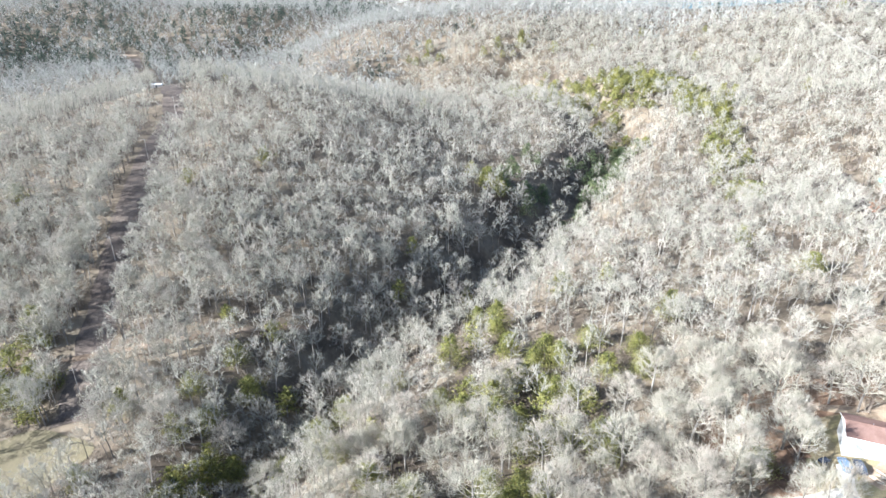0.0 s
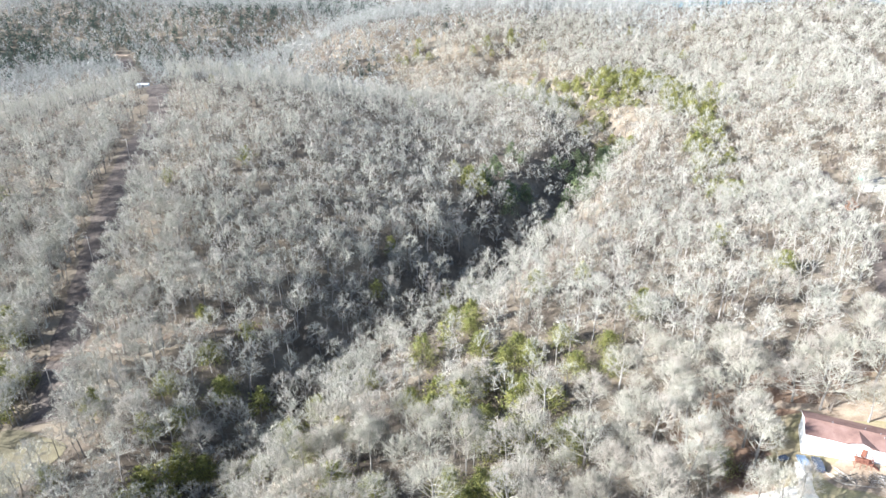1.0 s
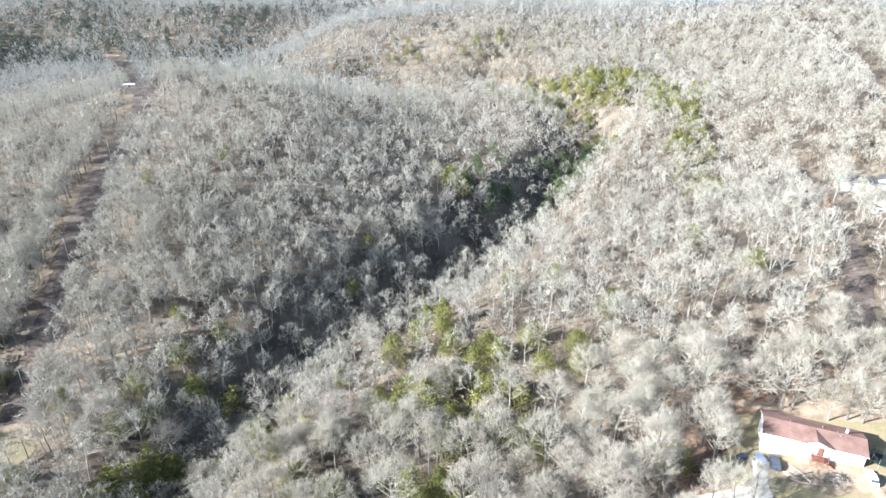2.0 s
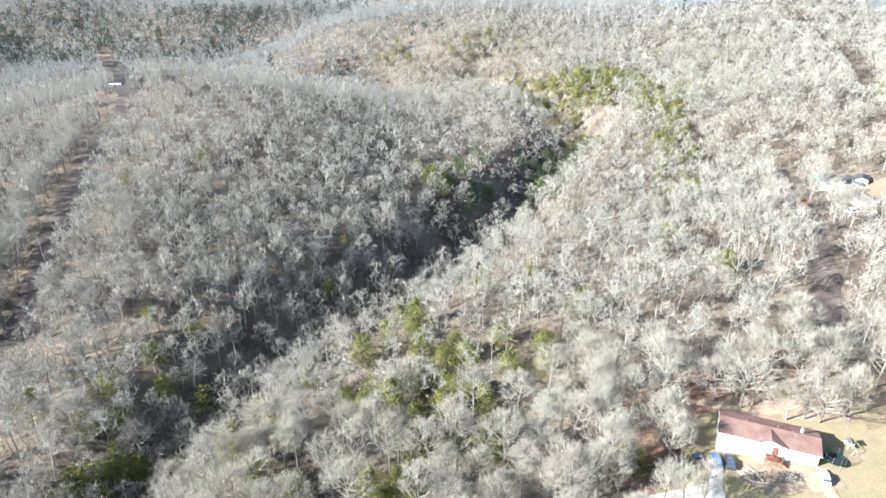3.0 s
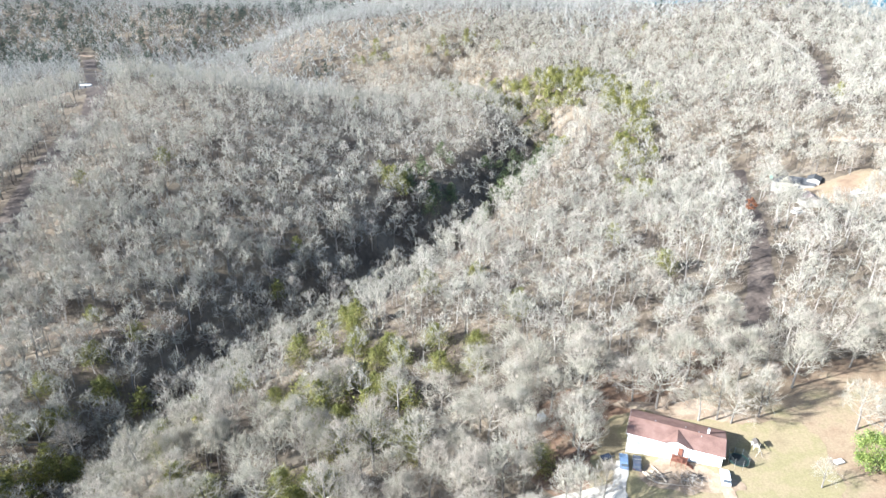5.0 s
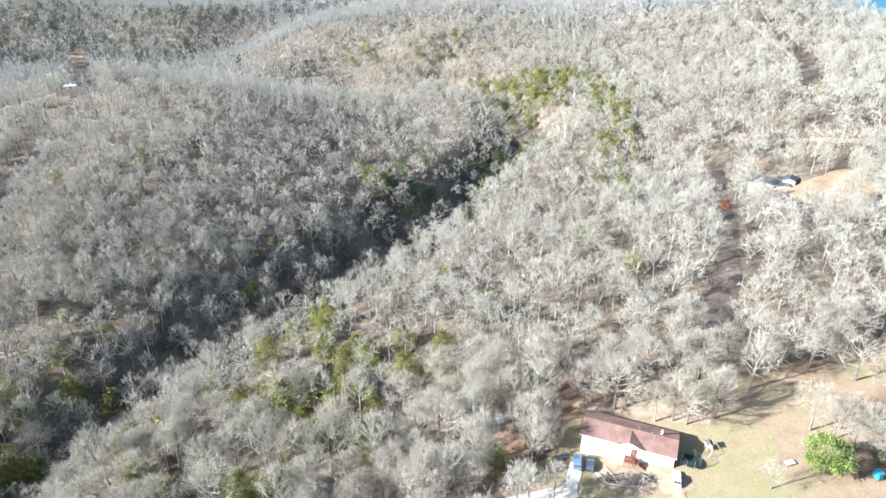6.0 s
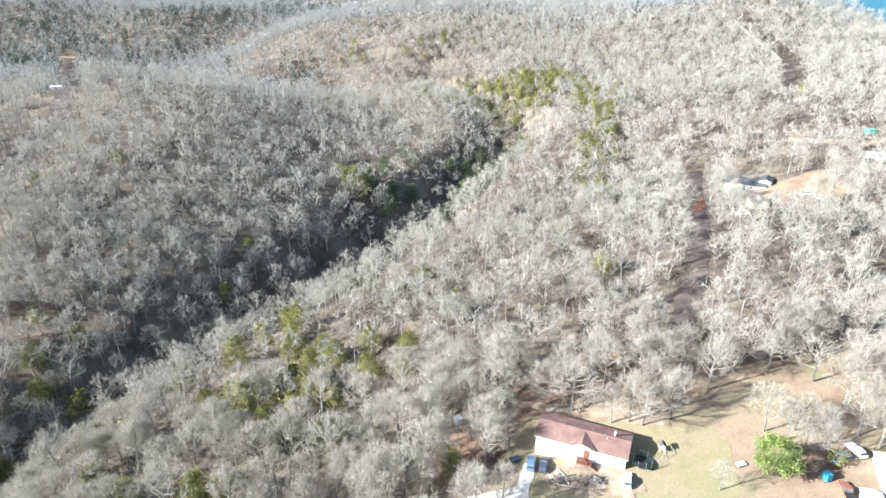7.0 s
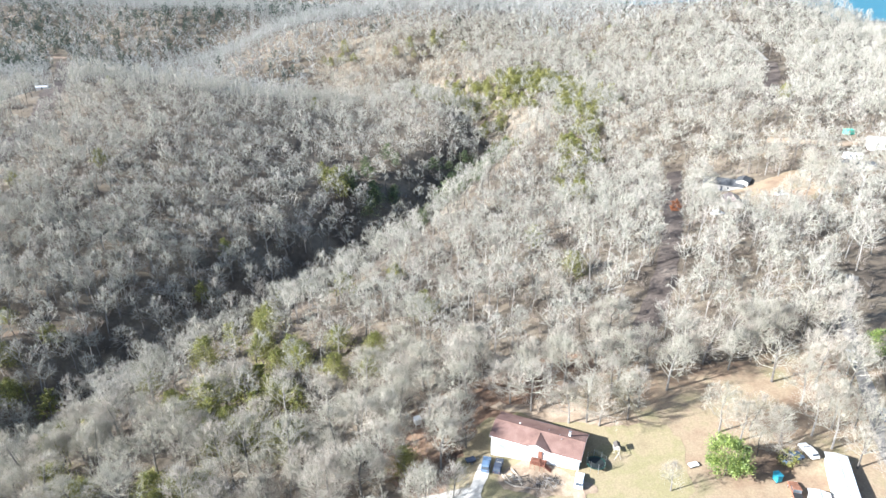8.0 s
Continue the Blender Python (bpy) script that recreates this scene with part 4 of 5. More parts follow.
    tagged(house, "long white single-storey house with a brown shingle roof", "house")


build_house()


def build_car(name, at, turn, paint, label, long=4.6, wide=1.84, high=1.62, pickup=False):
    car = new(name)
    h, l = high, long / 2
    lower = [(-l, 0.32), (l, 0.32), (l + 0.02, 0.62), (l - 0.12, 0.86), (l * 0.42, 0.98), (-l * 0.9, 1.02), (-l, 0.8)]
    bm = prism(lower, -wide / 2, wide / 2)
    bmesh.ops.bevel(bm, geom=list(bm.edges), offset=0.06, segments=2, affect="EDGES")
    body = part("body", bm, paint, car)
    if pickup:
        top = [(l * 0.42, 0.96), (l * 0.1, h - 0.03), (-l * 0.22, h), (-l * 0.3, 0.98)]
    else:
        top = [(l * 0.42, 0.96), (l * 0.08, h - 0.03), (-l * 0.62, h), (-l * 0.93, 1.0)]
    bm = prism([(x, z) for x, z in top], -wide / 2 + 0.12, wide / 2 - 0.12)
    bmesh.ops.bevel(bm, geom=list(bm.edges), offset=0.05, segments=2, affect="EDGES")
    cabin = part("cabin", bm, paint, car)
    (x0, z0), (x1, z1), (x2, z2), (x3, z3) = top
    w = wide / 2 - 0.2
    part("windscreen", slab([(x0 + 0.01, -w, z0 + 0.05), (x0 + 0.01, w, z0 + 0.05), (x1 + 0.04, w, z1 - 0.03), (x1 + 0.04, -w, z1 - 0.03)], 0.03), GLASS, cabin)
    part("rear_window", slab([(x3 - 0.02, w, z3 + 0.06), (x3 - 0.02, -w, z3 + 0.06), (x2 - 0.06, -w, z2 - 0.08), (x2 - 0.06, w, z2 - 0.08)], 0.03), GLASS, cabin)
    for s in (-1, 1):
        y = s * (wide / 2 - 0.118)
        part("side_window", prism([(x0 - 0.15, 1.06), (x1 - 0.02, h - 0.14), (x2 + 0.05, h - 0.12), (x3 + 0.2, 1.08)], y - 0.01, y + 0.01), GLASS, cabin)
        part("headlight", box(l - 0.1, s * (wide / 2 - 0.35) - 0.16, 0.66, l - 0.02, s * (wide / 2 - 0.35) + 0.16, 0.8, 0.02), TRIM, body)
        part("tail_light", box(-l - 0.02, s * (wide / 2 - 0.3) - 0.13, 0.7, -l + 0.04, s * (wide / 2 - 0.3) + 0.13, 0.88, 0.02), RUST, body)
        part("mirror", box(x0 - 0.2, y + s * 0.1 - 0.09, 1.05, x0 - 0.05, y + s * 0.1 + 0.09, 1.18, 0.03), paint, body)
        for x in (-l * 0.6, l * 0.62):
            wheel = part("wheel", rod((x, s * (wide / 2 - 0.2), 0.33), (x, s * (wide / 2 + 0.01), 0.33), 0.33, sides=20), RUBBER, car)
            part("rim", rod((x, s * (wide / 2), 0.33), (x, s * (wide / 2 + 0.03), 0.33), 0.2, sides=16), STEEL, wheel)
    if pickup:
        part("cargo_bed", box(-l * 0.93, -wide / 2 + 0.12, 1.0, -l * 0.33, wide / 2 - 0.12, 1.03), RUBBER, car)
    part("bumper", box(l - 0.08, -wide / 2 + 0.05, 0.34, l + 0.07, wide / 2 - 0.05, 0.52, 0.03), RUBBER, car)
    car.matrix_basis = pose(*at, 0, 0, turn)
    return tagged(car, label, "car")


def on_ground(x, y, up=0.0):
    return (x, y, ground_at(x, y) + up)


def build_trampoline(at):
    t = new("trampoline")
    r = 2.1
    bm = bmesh.new()
    bmesh.ops.create_circle(bm, cap_ends=True, segments=32, radius=r - 0.3, matrix=Matrix.Translation((0, 0, 0.88)))
    part("mat", bm, MATBLACK, t)
    bm = bmesh.new()
    n = 32
    for k in range(n):
        a, b = 2 * math.pi * k / n, 2 * math.pi * (k + 1) / n
        slab([(math.cos(a) * (r - 0.32), math.sin(a) * (r - 0.32), 0.91), (math.cos(a) * r, math.sin(a) * r, 0.91),
              (math.cos(b) * r, math.sin(b) * r, 0.91), (math.cos(b) * (r - 0.32), math.sin(b) * (r - 0.32), 0.91)], 0.03, bm)
    part("spring_pad", bm, GREENPAD, t)
    for k in range(8):
        a = 2 * math.pi * k / 8
        x, y = math.cos(a) * r, math.sin(a) * r
        part("leg", rod((x, y, -0.15), (x, y, 0.9), 0.03), STEEL, t)
        part("pole", rod((x * 1.02, y * 1.02, 0.9), (x * 0.99, y * 0.99, 2.6), 0.028), STEEL, t)
    bm = bmesh.new()
    for z in (1.2, 1.6, 2.0, 2.3, 2.55):
        for k in range(24):
            a, b = 2 * math.pi * k / 24, 2 * math.pi * (k + 1) / 24
            sag = 0.12 * abs(math.sin(4 * a)) if z > 2 else 0
            rod((math.cos(a) * (r - 0.06), math.sin(a) * (r - 0.06), z - sag), (math.cos(b) * (r - 0.06), math.sin(b) * (r - 0.06), z - sag), 0.012, sides=3, bm=bm)
    for k in range(72):
        a = 2 * math.pi * k / 72
        x, y = math.cos(a) * (r - 0.06), math.sin(a) * (r - 0.06)
        rod((x, y, 0.92), (x, y, 2.5), 0.008, sides=3, bm=bm)
    part("net", bm, MATBLACK, t, "dark safety net")
    t.matrix_basis = pose(*at)
    tagged(t, "round trampoline with dark mat and dark safety net", "trampoline")


def build_playset(at, turn):
    p = new("playset")
    for x in (-0.8, 0.8):
        for y in (-0.7, 0.7):
            part("post", box(x - 0.05, y - 0.05, -0.3, x + 0.05, y + 0.05, 2.3), GREYWOOD, p)
    part("platform", box(-0.9, -0.8, 1.1, 0.9, 0.8, 1.2), GREYWOOD, p)
    for s in (-1, 1):
        part("canopy_slope", slab([(-1, s * 0.9, 2.2), (1, s * 0.9, 2.2), (1, 0, 2.8), (-1, 0, 2.8)], 0.03), DARKWOOD, p)
    part("swing_beam", rod((0.8, 0, 2.05), (2.9, 0, 2.0), 0.06), GREYWOOD, p)
    for y in (-0.9, 0.9):
        part("brace", rod((2.9, 0, 2.0), (3.05, y, -0.3), 0.05), GREYWOOD, p)
    for x in (1.4, 2.3):
        swing = part("swing_seat", box(x - 0.25, -0.12, 0.5, x + 0.25, 0.12, 0.54), RUBBER, p)
        for d in (-0.22, 0.22):
            part("chain", rod((x + d, 0, 0.54), (x + d, 0, 2.02), 0.012, sides=4), STEEL, swing)
    part("slide", slab([(-0.9, -0.3, 1.2), (-0.9, 0.3, 1.2), (-2.6, 0.3, 0.1), (-2.6, -0.3, 0.1)], 0.05), WHITE_ROOF, p, "pale plastic slide")
    p.matrix_basis = pose(*at, 0, 0, turn) @ Matrix.Diagonal((0.82, 0.82, 0.82, 1))
    tagged(p, "wooden playset with canopy, slide and swings on the lawn", "playset")


build_car("blue_van", on_ground(89.4, 104.6, 0.2), 78, BLUECAR, "light blue car parked at the end of the gravel drive")
build_car("dark_sedan", on_ground(92.0, 103.6, 0.2), 75, DARKCAR, "dark sedan parked beside the house front", 4.5, 1.8, 1.45)
build_car("white_suv", on_ground(108.4, 96.9, 0.2), 73, WHITECAR, "white sport utility car parked at the house corner", 4.4, 1.78, 1.62)
build_trampoline(on_ground(112.7, 100.8, 0.35))
build_playset(on_ground(118.0, 104.6, 0.2), -95)


def build_gravel():
    draped_area("gravel_pad", ring(78, 95.4, 10.0, 3.4, 6, 0.1, seed=14), GRAVEL, 0.3, "bright pale gravel parking pad", "drive", 8)
    draped_strip("gravel_drive", [(84.8, 94.0), (86.4, 97.6), (88.2, 101.4), (89.3, 105.2)], 3.0, GRAVEL, 0.32, "pale gravel drive leading to the house", "drive", seed=7)
    draped_strip("worn_drive", [(107, 86), (107.6, 92), (108.2, 97.6)], 2.4, DIRT, 0.3, "worn pale drive to the house corner", "drive", seed=8)


build_gravel()


def build_bin(at, turn):
    b = new("utility_trailer")
    part("bed", box(-1.1, -0.7, 0.45, 1.1, 0.7, 0.95, 0.02), DARKCAR, b)
    part("drawbar", rod((1.1, 0, 0.5), (2.2, 0, 0.45), 0.04), STEEL, b)
    for s in (-1, 1):
        wheel = part("wheel", rod((0, s * 0.72, 0.3), (0, s * 0.9, 0.3), 0.3, sides=16), RUBBER, b)
        part("rim", rod((0, s * 0.9, 0.3), (0, s * 0.92, 0.3), 0.16, sides=12), STEEL, wheel)
    b.matrix_basis = pose(*at, 0, 0, turn)
    tagged(b, "small dark utility trailer at the wood's edge", "trailer")


build_bin(on_ground(86.0, 106.6, 0.12), 20)


def build_box_stand(at):
    s = new("deer_blind")
    part("cabin", box(-0.8, -0.8, 1.4, 0.8, 0.8, 2.9, 0.03), PAINT, s)
    part("lid", box(-0.9, -0.9, 2.9, 0.9, 0.9, 2.98), WHITE_ROOF, s)
    for x in (-0.7, 0.7):
        for y in (-0.7, 0.7):
            part("leg", rod((x * 1.15, y * 1.15, -0.3), (x, y, 1.4), 0.06), GREYWOOD, s)
    s.matrix_basis = pose(*at, 0, 0, 25)
    tagged(s, "small white box stand on legs among the trees", "stand")


build_box_stand(on_ground(73.5, 121.0))


def lying_logs():
    r = random.Random(3)
    for k in range(7):
        x, y, a = 94.6 + r.uniform(-1.8, 2.2), 100.0 + r.uniform(-1.6, 1.4), radians(r.uniform(100, 150))
        ln = r.uniform(1.6, 3.4)
        log = new("log")
        z = ground_at(x, y) + 0.36
        part("stem", rod((-ln / 2, 0, 0), (ln / 2, 0, 0), r.uniform(0.13, 0.2), r.uniform(0.1, 0.15), 9), LOGWOOD, log)
        log.matrix_basis = pose(x, y, z, 0, 0, math.degrees(a))
        tagged(log, "pale cut log lying on the front lawn", "log", "felled logs in the yard")


lying_logs()


def fallen_tree(seed, x, y, turn, size, label):
    arrays = bare_tree(seed, 9.0, 4.2, 12, 5, 520, 0.11, low=0.3, thick=1.5)
    root = new("felled_tree")
    (tv, tf), (cv, cf) = arrays
    link_mesh("trunk", tv, tf, [LOGWOOD], root)
    link_mesh("crown", cv, cf, [BRUSH], root)
    root.matrix_basis = pose(x, y, ground_at(x, y) + 0.75, 84, 0, turn) @ Matrix.Diagonal((size, size * 0.42, size, 1))
    tagged(root, label, "felled tree")


fallen_tree(501, 95.4, 97.2, 75, 0.85, "felled tree with its grey branches lying on the lawn")


def brush_pile(cx, cy, rx, ry, tall, count, seed):
    """Cut limbs thrown on a heap."""
    r = random.Random(seed)
    pile = new("brush_pile")
    for k in range(count):
        a, q = r.uniform(0, 6.28), r.uniform(0, 1) ** 0.6
        x, y = rx * q * math.cos(a), ry * q * math.sin(a)
        z = tall * (1 - q) * r.uniform(0.3, 1.0) + 0.08
        t, ln, up = r.uniform(0, 6.28), r.uniform(0.6, 1.7), r.uniform(-0.15, 0.35)
        d = Vector((math.cos(t), math.sin(t), up)) * ln
        p = Vector((x, y, z))
        lo = min(p.z - d.z, p.z + d.z)
        p.z += max(0.0, 0.05 - lo)
        w = r.uniform(0.025, 0.075)
        bm = rod(p - d, p + d, w, w * 0.35, 5)
        for _ in range(3):
            s = r.uniform(-0.2, 0.9)
            side = Vector((r.uniform(-1, 1), r.uniform(-1, 1), r.uniform(0, 0.8))) * r.uniform(0.4, 0.9)
            rod(p + d * s, p + d * s + side, w * 0.5, 0.008, 4, bm)
        part("branch", bm, DARKWOOD if r.random() < 0.7 else GREYWOOD, pile)
    pile.matrix_basis = pose(cx, cy, ground_at(cx, cy) + 0.2)
    tagged(pile, "heap of dark cut branches on the front lawn", "brush pile")


brush_pile(102.0, 97.6, 3.4, 1.5, 1.3, 70, 8)
brush_pile(96.2, 99.2, 2.4, 1.4, 0.7, 26, 9)


# ---- trees of the yards, each on its own ----
YARD_TREES = [(109.6, 114.9, 1.0), (113.6, 114.4, 1.05), (116.2, 112.9, 0.9), (123.0, 113.9, 0.95), (85.2, 111.2, 0.6), (140.9, 128.7, 0.9),
              (141.2, 107.1, 1.0), (161.5, 112.4, 0.95), (125.9, 92.6, 0.55), (134.7, 122.4, 0.95),
              (158.2, 130.2, 0.9), (121, 121.5, 0.95), (132, 130.5, 1.0), (164, 104.5, 0.9), (167.5, 118, 0.9),
              (170.5, 127, 0.9), (146, 99.4, 0.6), (149.5, 98, 0.7), (117, 125.5, 1.0), (161, 99, 0.75), (174, 121, 0.8),
              (144.5, 104, 0.8), (147.5, 106.5, 0.75), (151.5, 101.5, 0.7), (159, 103, 0.8), (166.5, 110, 0.9),
              (137, 127, 0.95), (146.5, 131, 1.0), (163, 93.5, 0.7), (165.5, 88, 0.8), (168.5, 123, 0.8), (151.5, 127.5, 0.95), (165, 133, 1.0), (126.5, 117.5, 0.8), (172.5, 114, 0.9), (176.5, 121, 0.95), (168.5, 104, 0.85), (176, 131, 1.0), (182, 137, 1.0), (166.5, 97, 0.8)]
YARD_2_TREES = [(189, 240, 0.9), (212, 219, 0.9), (226, 232, 0.95), (232, 246, 0.9), (224, 252, 0.8), (236, 238, 0.9), (184, 228, 0.8),
                (229, 222, 0.9), (218, 266, 0.9)]


def build_yard_trees():
    rng = np.random.default_rng(77)
    kinds = []
    for k in range(5):
        arrays = bare_tree(400 + k, 12.5 + k, 5.3 + 0.5 * (k % 3), 14, 11, 2600, 0.034, low=0.24, tubes=False, thick=1.35)
        kinds.append(arrays)
    made = {}
    for i, (x, y, size) in enumerate(YARD_TREES + YARD_2_TREES):
        k, turn = i % 5, rng.uniform(0, 360)
        at = on_ground(x, y)
        if k in made:
            c = copy_thing(made[k], pose(*at, 0, 0, turn))
            c.scale = (size, size, size)
        else:
            made[k] = tree_kind("yard_tree", kinds[k], (BARK, TWIG), "leafless grey shade tree casting a long shadow on the yard", "tree", "shade trees in the yards", at, turn, size)
    oak = tree_kind("oak_tree", bare_tree(450, 14.0, 6.2, 13, 7, 800, 0.05, low=0.26, tubes=False, thick=1.7), (BARK, TWIG),
                    "large bare oak with thick pale spreading limbs", "tree", "", on_ground(159.2, 121.2), 40, 0.95)
    for seed, x, y, size, turn in ((460, -39, 152, 1.0, 10), (461, 17, 231, 1.1, 120), (462, 45, 205, 1.0, 200), (463, -70, 128, 0.9, 60), (464, 64, 236, 1.0, 300)):
        tree_kind("dead_tree", bare_tree(seed, 13.0, 4.8, 7, 3, 60, 0.07, low=0.3, thick=1.3), (PALEBARK, PALEBARK),
                  "bleached dead tree with broken forked limbs", "tree", "bleached snags in the valley", on_ground(x, y), turn, size)


build_yard_trees()


def leafy_tree(name, at, tall, spread, leaves, leaf, mat, seed, label):
    """A round, uneven crown of many leaves over short limbs."""
    rng = np.random.default_rng(seed)
    trunk, crown = bare_tree(seed, tall * 0.8, spread * 0.9, 12, 4, 60, 0.05, low=0.2)
    n = leaves
    clumps = rng.normal(size=(42, 3))
    clumps /= np.linalg.norm(clumps, axis=1)[:, None]
    clumps = clumps * (rng.uniform(0.6, 1.02, (42, 1))) * np.array([spread, spread, tall * 0.42]) + np.array([0, 0, tall * 0.52])
    pick = rng.integers(0, 42, n)
    roots = clumps[pick] + rng.normal(0, 0.135 * spread, (n, 3)) * np.array([1, 1, 0.8])
    roots[:, 2] = np.maximum(roots[:, 2], 0.35)
    ways = roots - np.array([0, 0, tall * 0.4])
    ways = ways / (np.linalg.norm(ways, axis=1)[:, None] + 1e-6) + rng.normal(0, 0.6, (n, 3))
    ways /= np.linalg.norm(ways, axis=1)[:, None]
    lv = slivers(roots, ways, rng.uniform(0.6, 1.3, n) * leaf, rng.uniform(0.4, 0.7, n) * leaf, rng, (roots - clumps[pick]) / (0.135 * spread) + np.array([0, 0, 0.6]), 0.8)
    root = new(name)
    link_mesh("trunk", *trunk, [BARK], root)
    link_mesh("limbs", *crown, [BARK], root)
    link_mesh("foliage", *lv, [mat], root)
    root.matrix_basis = pose(*at)
    return tagged(root, label, "tree")


leafy_tree("magnolia_tree", on_ground(137.6, 95.2), 9.2, 4.5, 9000, 0.36, LEAF, 601, "bright green broadleaf evergreen tree at the lawn's edge")
leafy_tree("holly_tree", on_ground(187.0, 126.0), 7.5, 3.6, 2200, 0.45, LEAF, 602, "dark green evergreen tree beside the lane")
leafy_tree("rust_tree", on_ground(174.5, 233.5), 5.0, 2.0, 900, 0.5, RUSTLEAF, 603, "small tree with rust-orange leaves at the cut")
leafy_tree("cedar_bush", on_ground(150.5, 96.5), 4.0, 2.0, 0 + 600, 0.4, NEEDLE, 604, "dull green bush among bare brush")


# ---- neighbours ----
def simple_house(name, at, turn, L, D, E, R, wall, roof, label, windows=((-0.5, 1.2), (0.3, 1.0))):
    h = new(name)
    part("wall", prism([(-D, -2.5), (D, -2.5), (D, E), (0, R - 0.1), (-D, E)], -L, L), wall, h).matrix_basis = pose(0, 0, 0, 0, 0, 90)
    o = 0.35
    ez = E - o * (R - E) / D
    for s in (-1, 1):
        c = [(-L - o, s * (D + o), ez + 0.12), (L + o, s * (D + o), ez + 0.12), (L + o, 0, R + 0.12), (-L - o, 0, R + 0.12)]
        part("roof_slope", slab(c if s < 0 else c[::-1], 0.12), roof, h)
    part("ridge_cap", rod((-L - o, 0, R + 0.12), (L + o, 0, R + 0.12), 0.06), roof, h)
    for f, w in windows:
        window(h, f * L, 0.9, w, 1.0, -D - 0.002)
    part("door", box(-0.1 * L, -D - 0.05, 0, -0.1 * L + 0.9, -D - 0.004, 2.03), DARKCAR, h)
    h.matrix_basis = pose(*at, 0, 0, turn)
    return tagged(h, label, "house")


simple_house("mobile_home", on_ground(156.3, 86.6, 0.3), 70, 9.5, 1.75, 2.5, 2.75, PAINT, WHITE_ROOF, "long white mobile home with a flat white roof")
simple_house("shed", on_ground(150.9, 84.8, 0.1), 70, 2.6, 1.6, 2.2, 2.5, PAINT, WHITE_ROOF, "small white shed beside the mobile home", ((0.3, 0.7),))
simple_house("grey_house", on_ground(203.5, 257, 0.2), -28, 8.0, 4.4, 2.7, 4.4, BLOCK, GREY_ROOF, "grey-roofed house half hidden by bare trees")
simple_house("barn", on_ground(194, 227, 0.2), 80, 4.5, 3.0, 2.6, 4.0, GREYWOOD, TAN_ROOF, "tan metal-roofed outbuilding with dark open side", ((0.3, 1.6),))
simple_house("garage", on_ground(210.5, 254, 0.2), 55, 3.2, 2.4, 2.3, 3.2, BLOCK, GREY_ROOF, "low outbuilding under a dark grey roof", ((0.2, 1.0),))
simple_house("white_building", on_ground(270, 258, 0.2), -20, 6.0, 3.5, 2.8, 3.8, PAINT, WHITE_ROOF, "white-roofed building on the hill")
simple_house("long_house", on_ground(250, 243, 0.2), -15, 6.0, 3.0, 2.5, 3.4, GREYWOOD, GREY_ROOF, "grey-roofed long house beside a clay lane")
simple_house("ridge_barn", on_ground(-203, 445, 0.2), 12, 3.7, 1.5, 2.2, 2.8, PAINT, WHITE_ROOF, "distant white metal-roofed barn on the wooded crest", ())


def camper(at, turn):
    c = new("camper_trailer")
    part("body", box(-3.6, -1.2, 0.5, 3.6, 1.2, 3.0, 0.12), WHITECAR, c)
    for x in (-1.8, 0.4, 2.2):
        part("window", box(x, -1.22, 1.5, x + 0.9, -1.195, 2.2), GLASS, c)
    part("door", box(-0.9, -1.225, 0.6, -0.2, -1.195, 2.5), TRIM, c)
    for s in (-1, 1):
        for x in (-0.5, 0.5):
            wheel = part("wheel", rod((x, s * 1.0, 0.36), (x, s * 1.22, 0.36), 0.36, sides=16), RUBBER, c)
            part("rim", rod((x, s * 1.22, 0.36), (x, s * 1.24, 0.36), 0.2, sides=12), STEEL, wheel)
    part("drawbar", rod((3.6, 0, 0.6), (5.0, 0, 0.5), 0.06), STEEL, c)
    c.matrix_basis = pose(*at, 0, 0, turn)
    tagged(c, "white camper trailer parked by the clay lane", "camper")


camper(on_ground(254, 252.5, 0.2), -12)


def tank(name, at, turn, size, mat, label, category):
    """A bevelled bin with a lid and skids."""
    t = new(name)
    x, y, z = size
    part("body", box(-x / 2, -y / 2, 0.1, x / 2, y / 2, z * 0.9, 0.06), mat, t)
    part("lid", box(-x / 2 - 0.05, -y / 2 - 0.05, z * 0.9, x / 2 + 0.05, y / 2 + 0.05, z, 0.03), mat, t)
    for s in (-1, 1):
        part("skid", box(-x / 2, s * y * 0.35 - 0.06, -0.2, x / 2, s * y * 0.35 + 0.06, 0.1), RUBBER, t)
    t.matrix_basis = pose(*at, 0, 0, turn)
    tagged(t, label, category)


tank("teal_bin", on_ground(146.8, 92.6, 0.25), 12, (1.2, 1.5, 1.8), TEAL, "bright teal plastic bin in the clay yard", "bin")
tank("green_dumpster", on_ground(202, 270, 0.3), 10, (3.0, 2.0, 1.8), SEAGREEN, "sea-green dumpster behind the grey house", "dumpster")
tank("tarp_stack", on_ground(268, 280, 0.3), 10, (4.0, 3.0, 2.2), SEAGREEN, "stack covered by a pale green tarpaulin", "stack")
tank("white_block", on_ground(132.5, 98.4, 0.2), 15, (2.0, 1.1, 0.5), CONCRETE, "low pale concrete block on the lawn's edge", "block")
build_car("rusty_pickup", on_ground(148.6, 89.0, 0.2), 76, RUST, "rust-brown old pickup in the clay yard", 5.2, 1.9, 1.75, True)
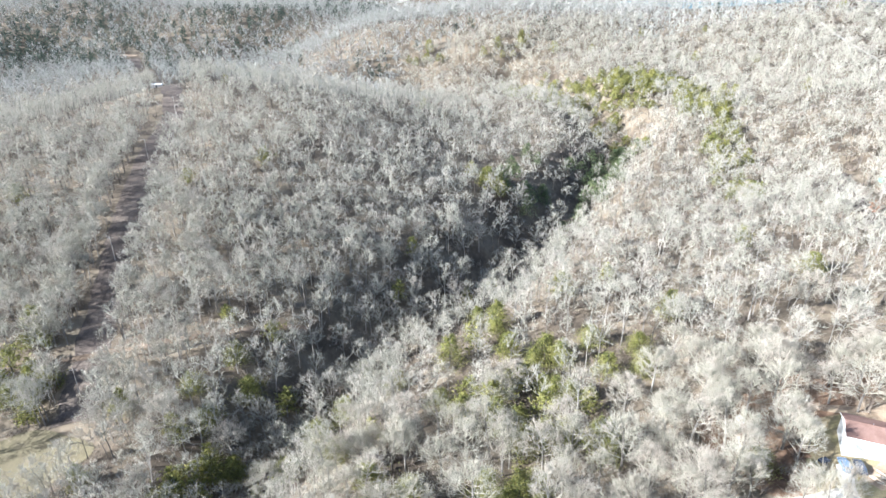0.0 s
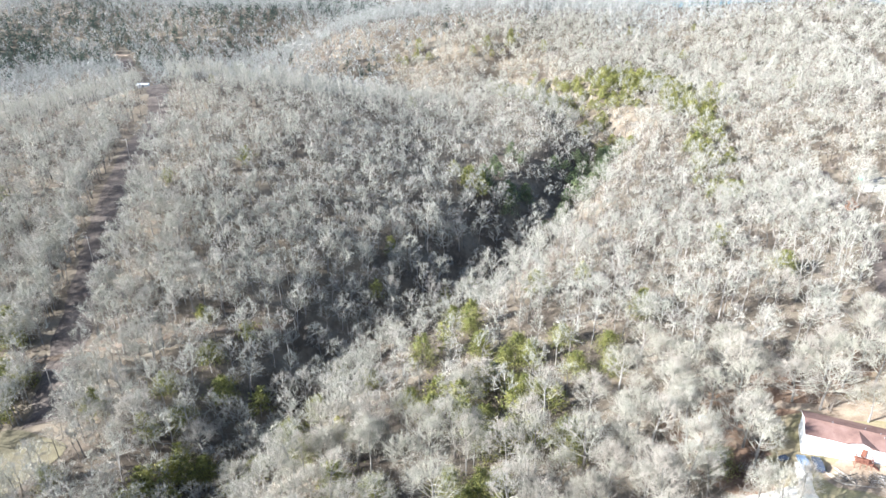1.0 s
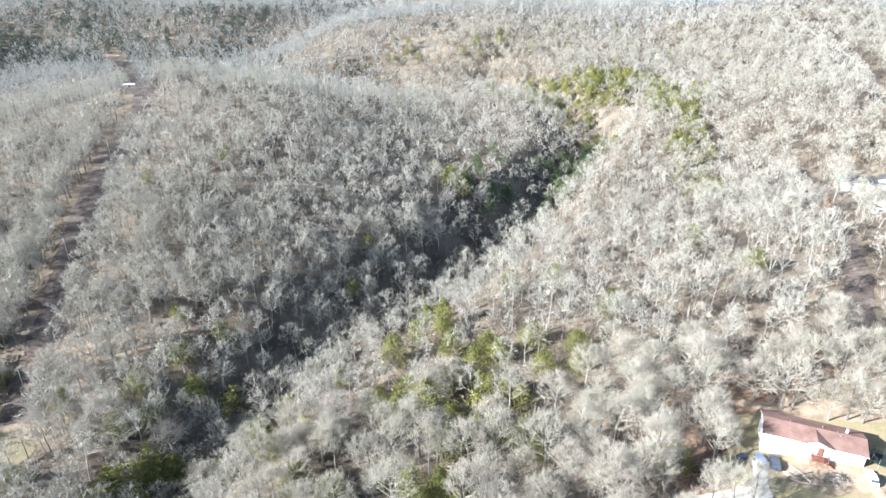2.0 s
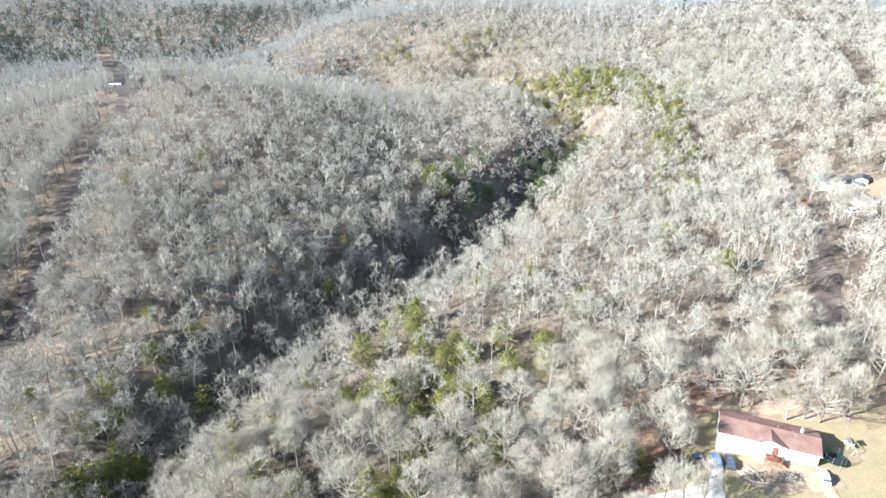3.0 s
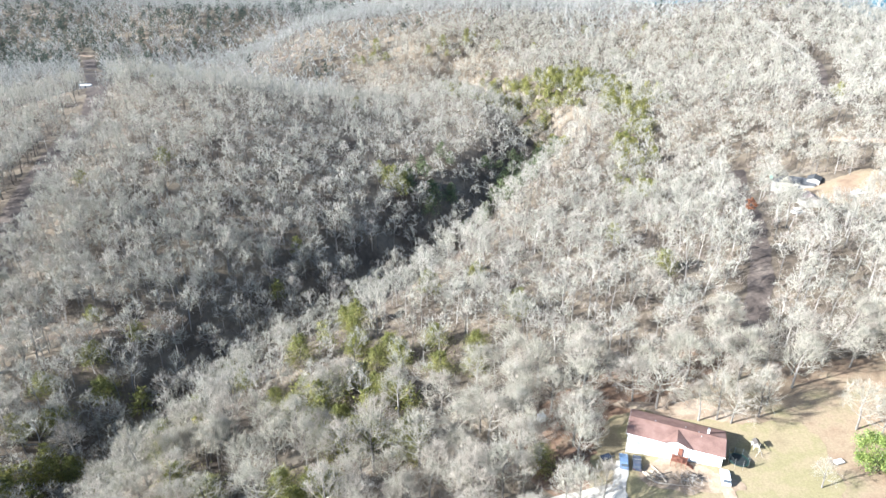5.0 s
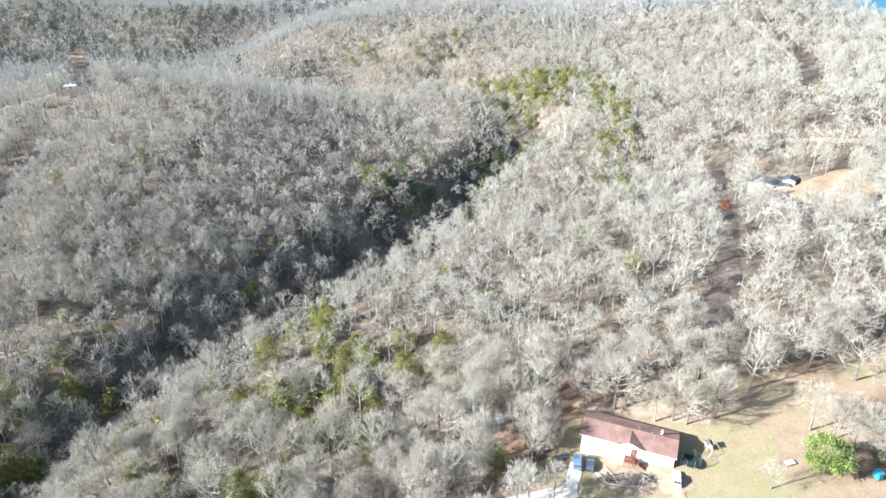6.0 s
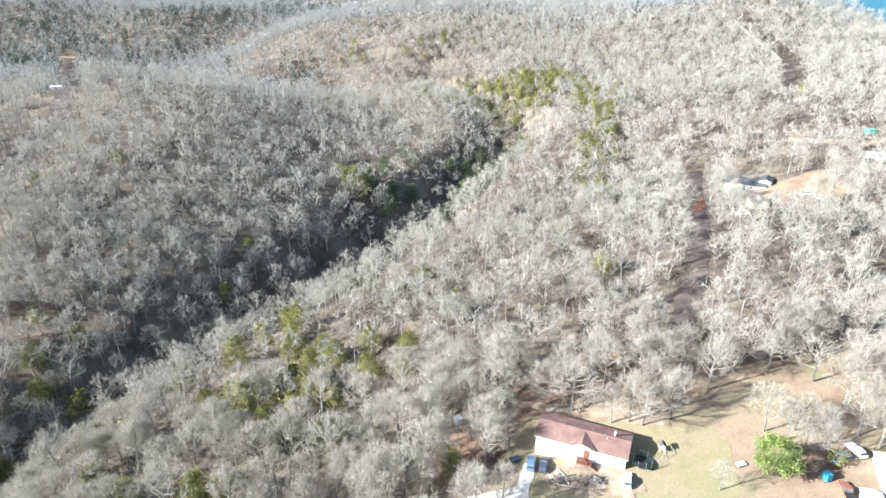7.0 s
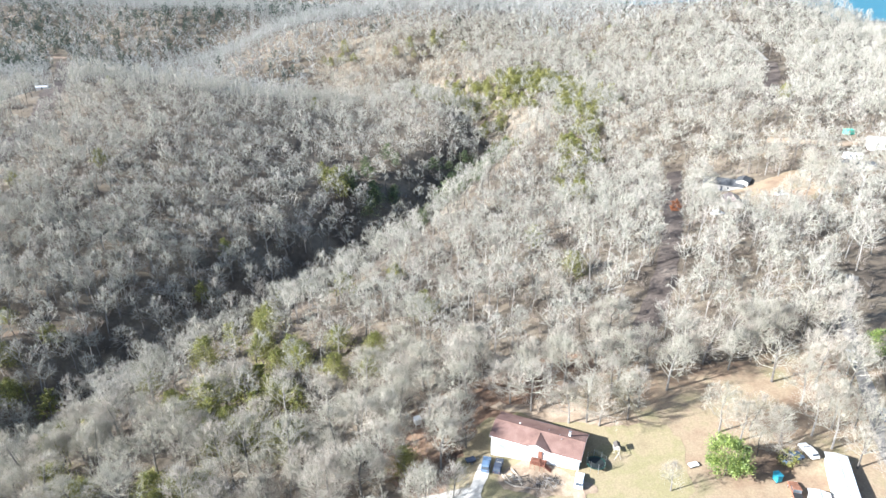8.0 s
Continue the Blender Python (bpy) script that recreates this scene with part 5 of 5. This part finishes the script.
build_car("blue_pickup", on_ground(152.0, 97.4, 0.2), 20, BLUECAR, "blue pickup under bare brush", 5.2, 1.9, 1.75, True)
build_car("white_car", on_ground(156.0, 98.6, 0.2), 100, WHITECAR, "white car behind bare brush", 4.4, 1.8, 1.45)
build_car("indigo_car", on_ground(176.6, 106.6, 0.35), 70, BLUECAR, "deep blue car on the lane", 4.6, 1.8, 1.5)
build_car("silver_pickup", on_ground(180.4, 126.2, 0.35), 66, WHITECAR, "pale pickup on the shaded lane", 5.4, 1.9, 1.8, True)
build_car("white_van", on_ground(184.5, 217.5, 0.2), 15, WHITECAR, "white van in the far yard", 5.2, 2.0, 2.0)
build_car("white_truck", on_ground(215.5, 231.5, 0.3), 10, WHITECAR, "white pickup in the far yard", 5.4, 1.9, 1.8, True)


def power_line():
    spots = [(-110, 112), (-122, 168), (-131, 222), (-148, 300), (-163, 376), (-191, 440)]
    tops = []
    for i, (x, y) in enumerate(spots):
        z = ground_at(x, y)
        p = new("utility_pole")
        part("post", rod((0, 0, -0.5), (0, 0, 10.5), 0.16, 0.11, 8), GREYWOOD, p)
        part("crossarm", box(-1.2, -0.06, 9.7, 1.2, 0.06, 9.85), GREYWOOD, p)
        for k in (-1.1, 0.0, 1.1):
            part("insulator", rod((k, 0, 9.85), (k, 0, 10.05), 0.05), GLASS, p)
        p.matrix_basis = pose(x, y, z, 0, 0, 10)
        tagged(p, "weathered wooden utility pole in the cleared cut", "pole", "poles along the cut")
        tops.append((x, y, z + 10.05))
    for k in (-1.1, 0.0, 1.1):
        bm = bmesh.new()
        for (a, b, c), (d, e, f) in zip(tops, tops[1:]):
            pts = [(a + (d - a) * u + k, b + (e - b) * u, c + (f - c) * u - 6 * u * (1 - u)) for u in np.linspace(0, 1, 9)]
            for p, q in zip(pts, pts[1:]):
                rod(p, q, 0.014, sides=4, bm=bm)
        w = part("power_line", bm, RUBBER, None)
        tagged(w, "thin bare conductor strung between the poles", "wire", "wires along the cut")


power_line()
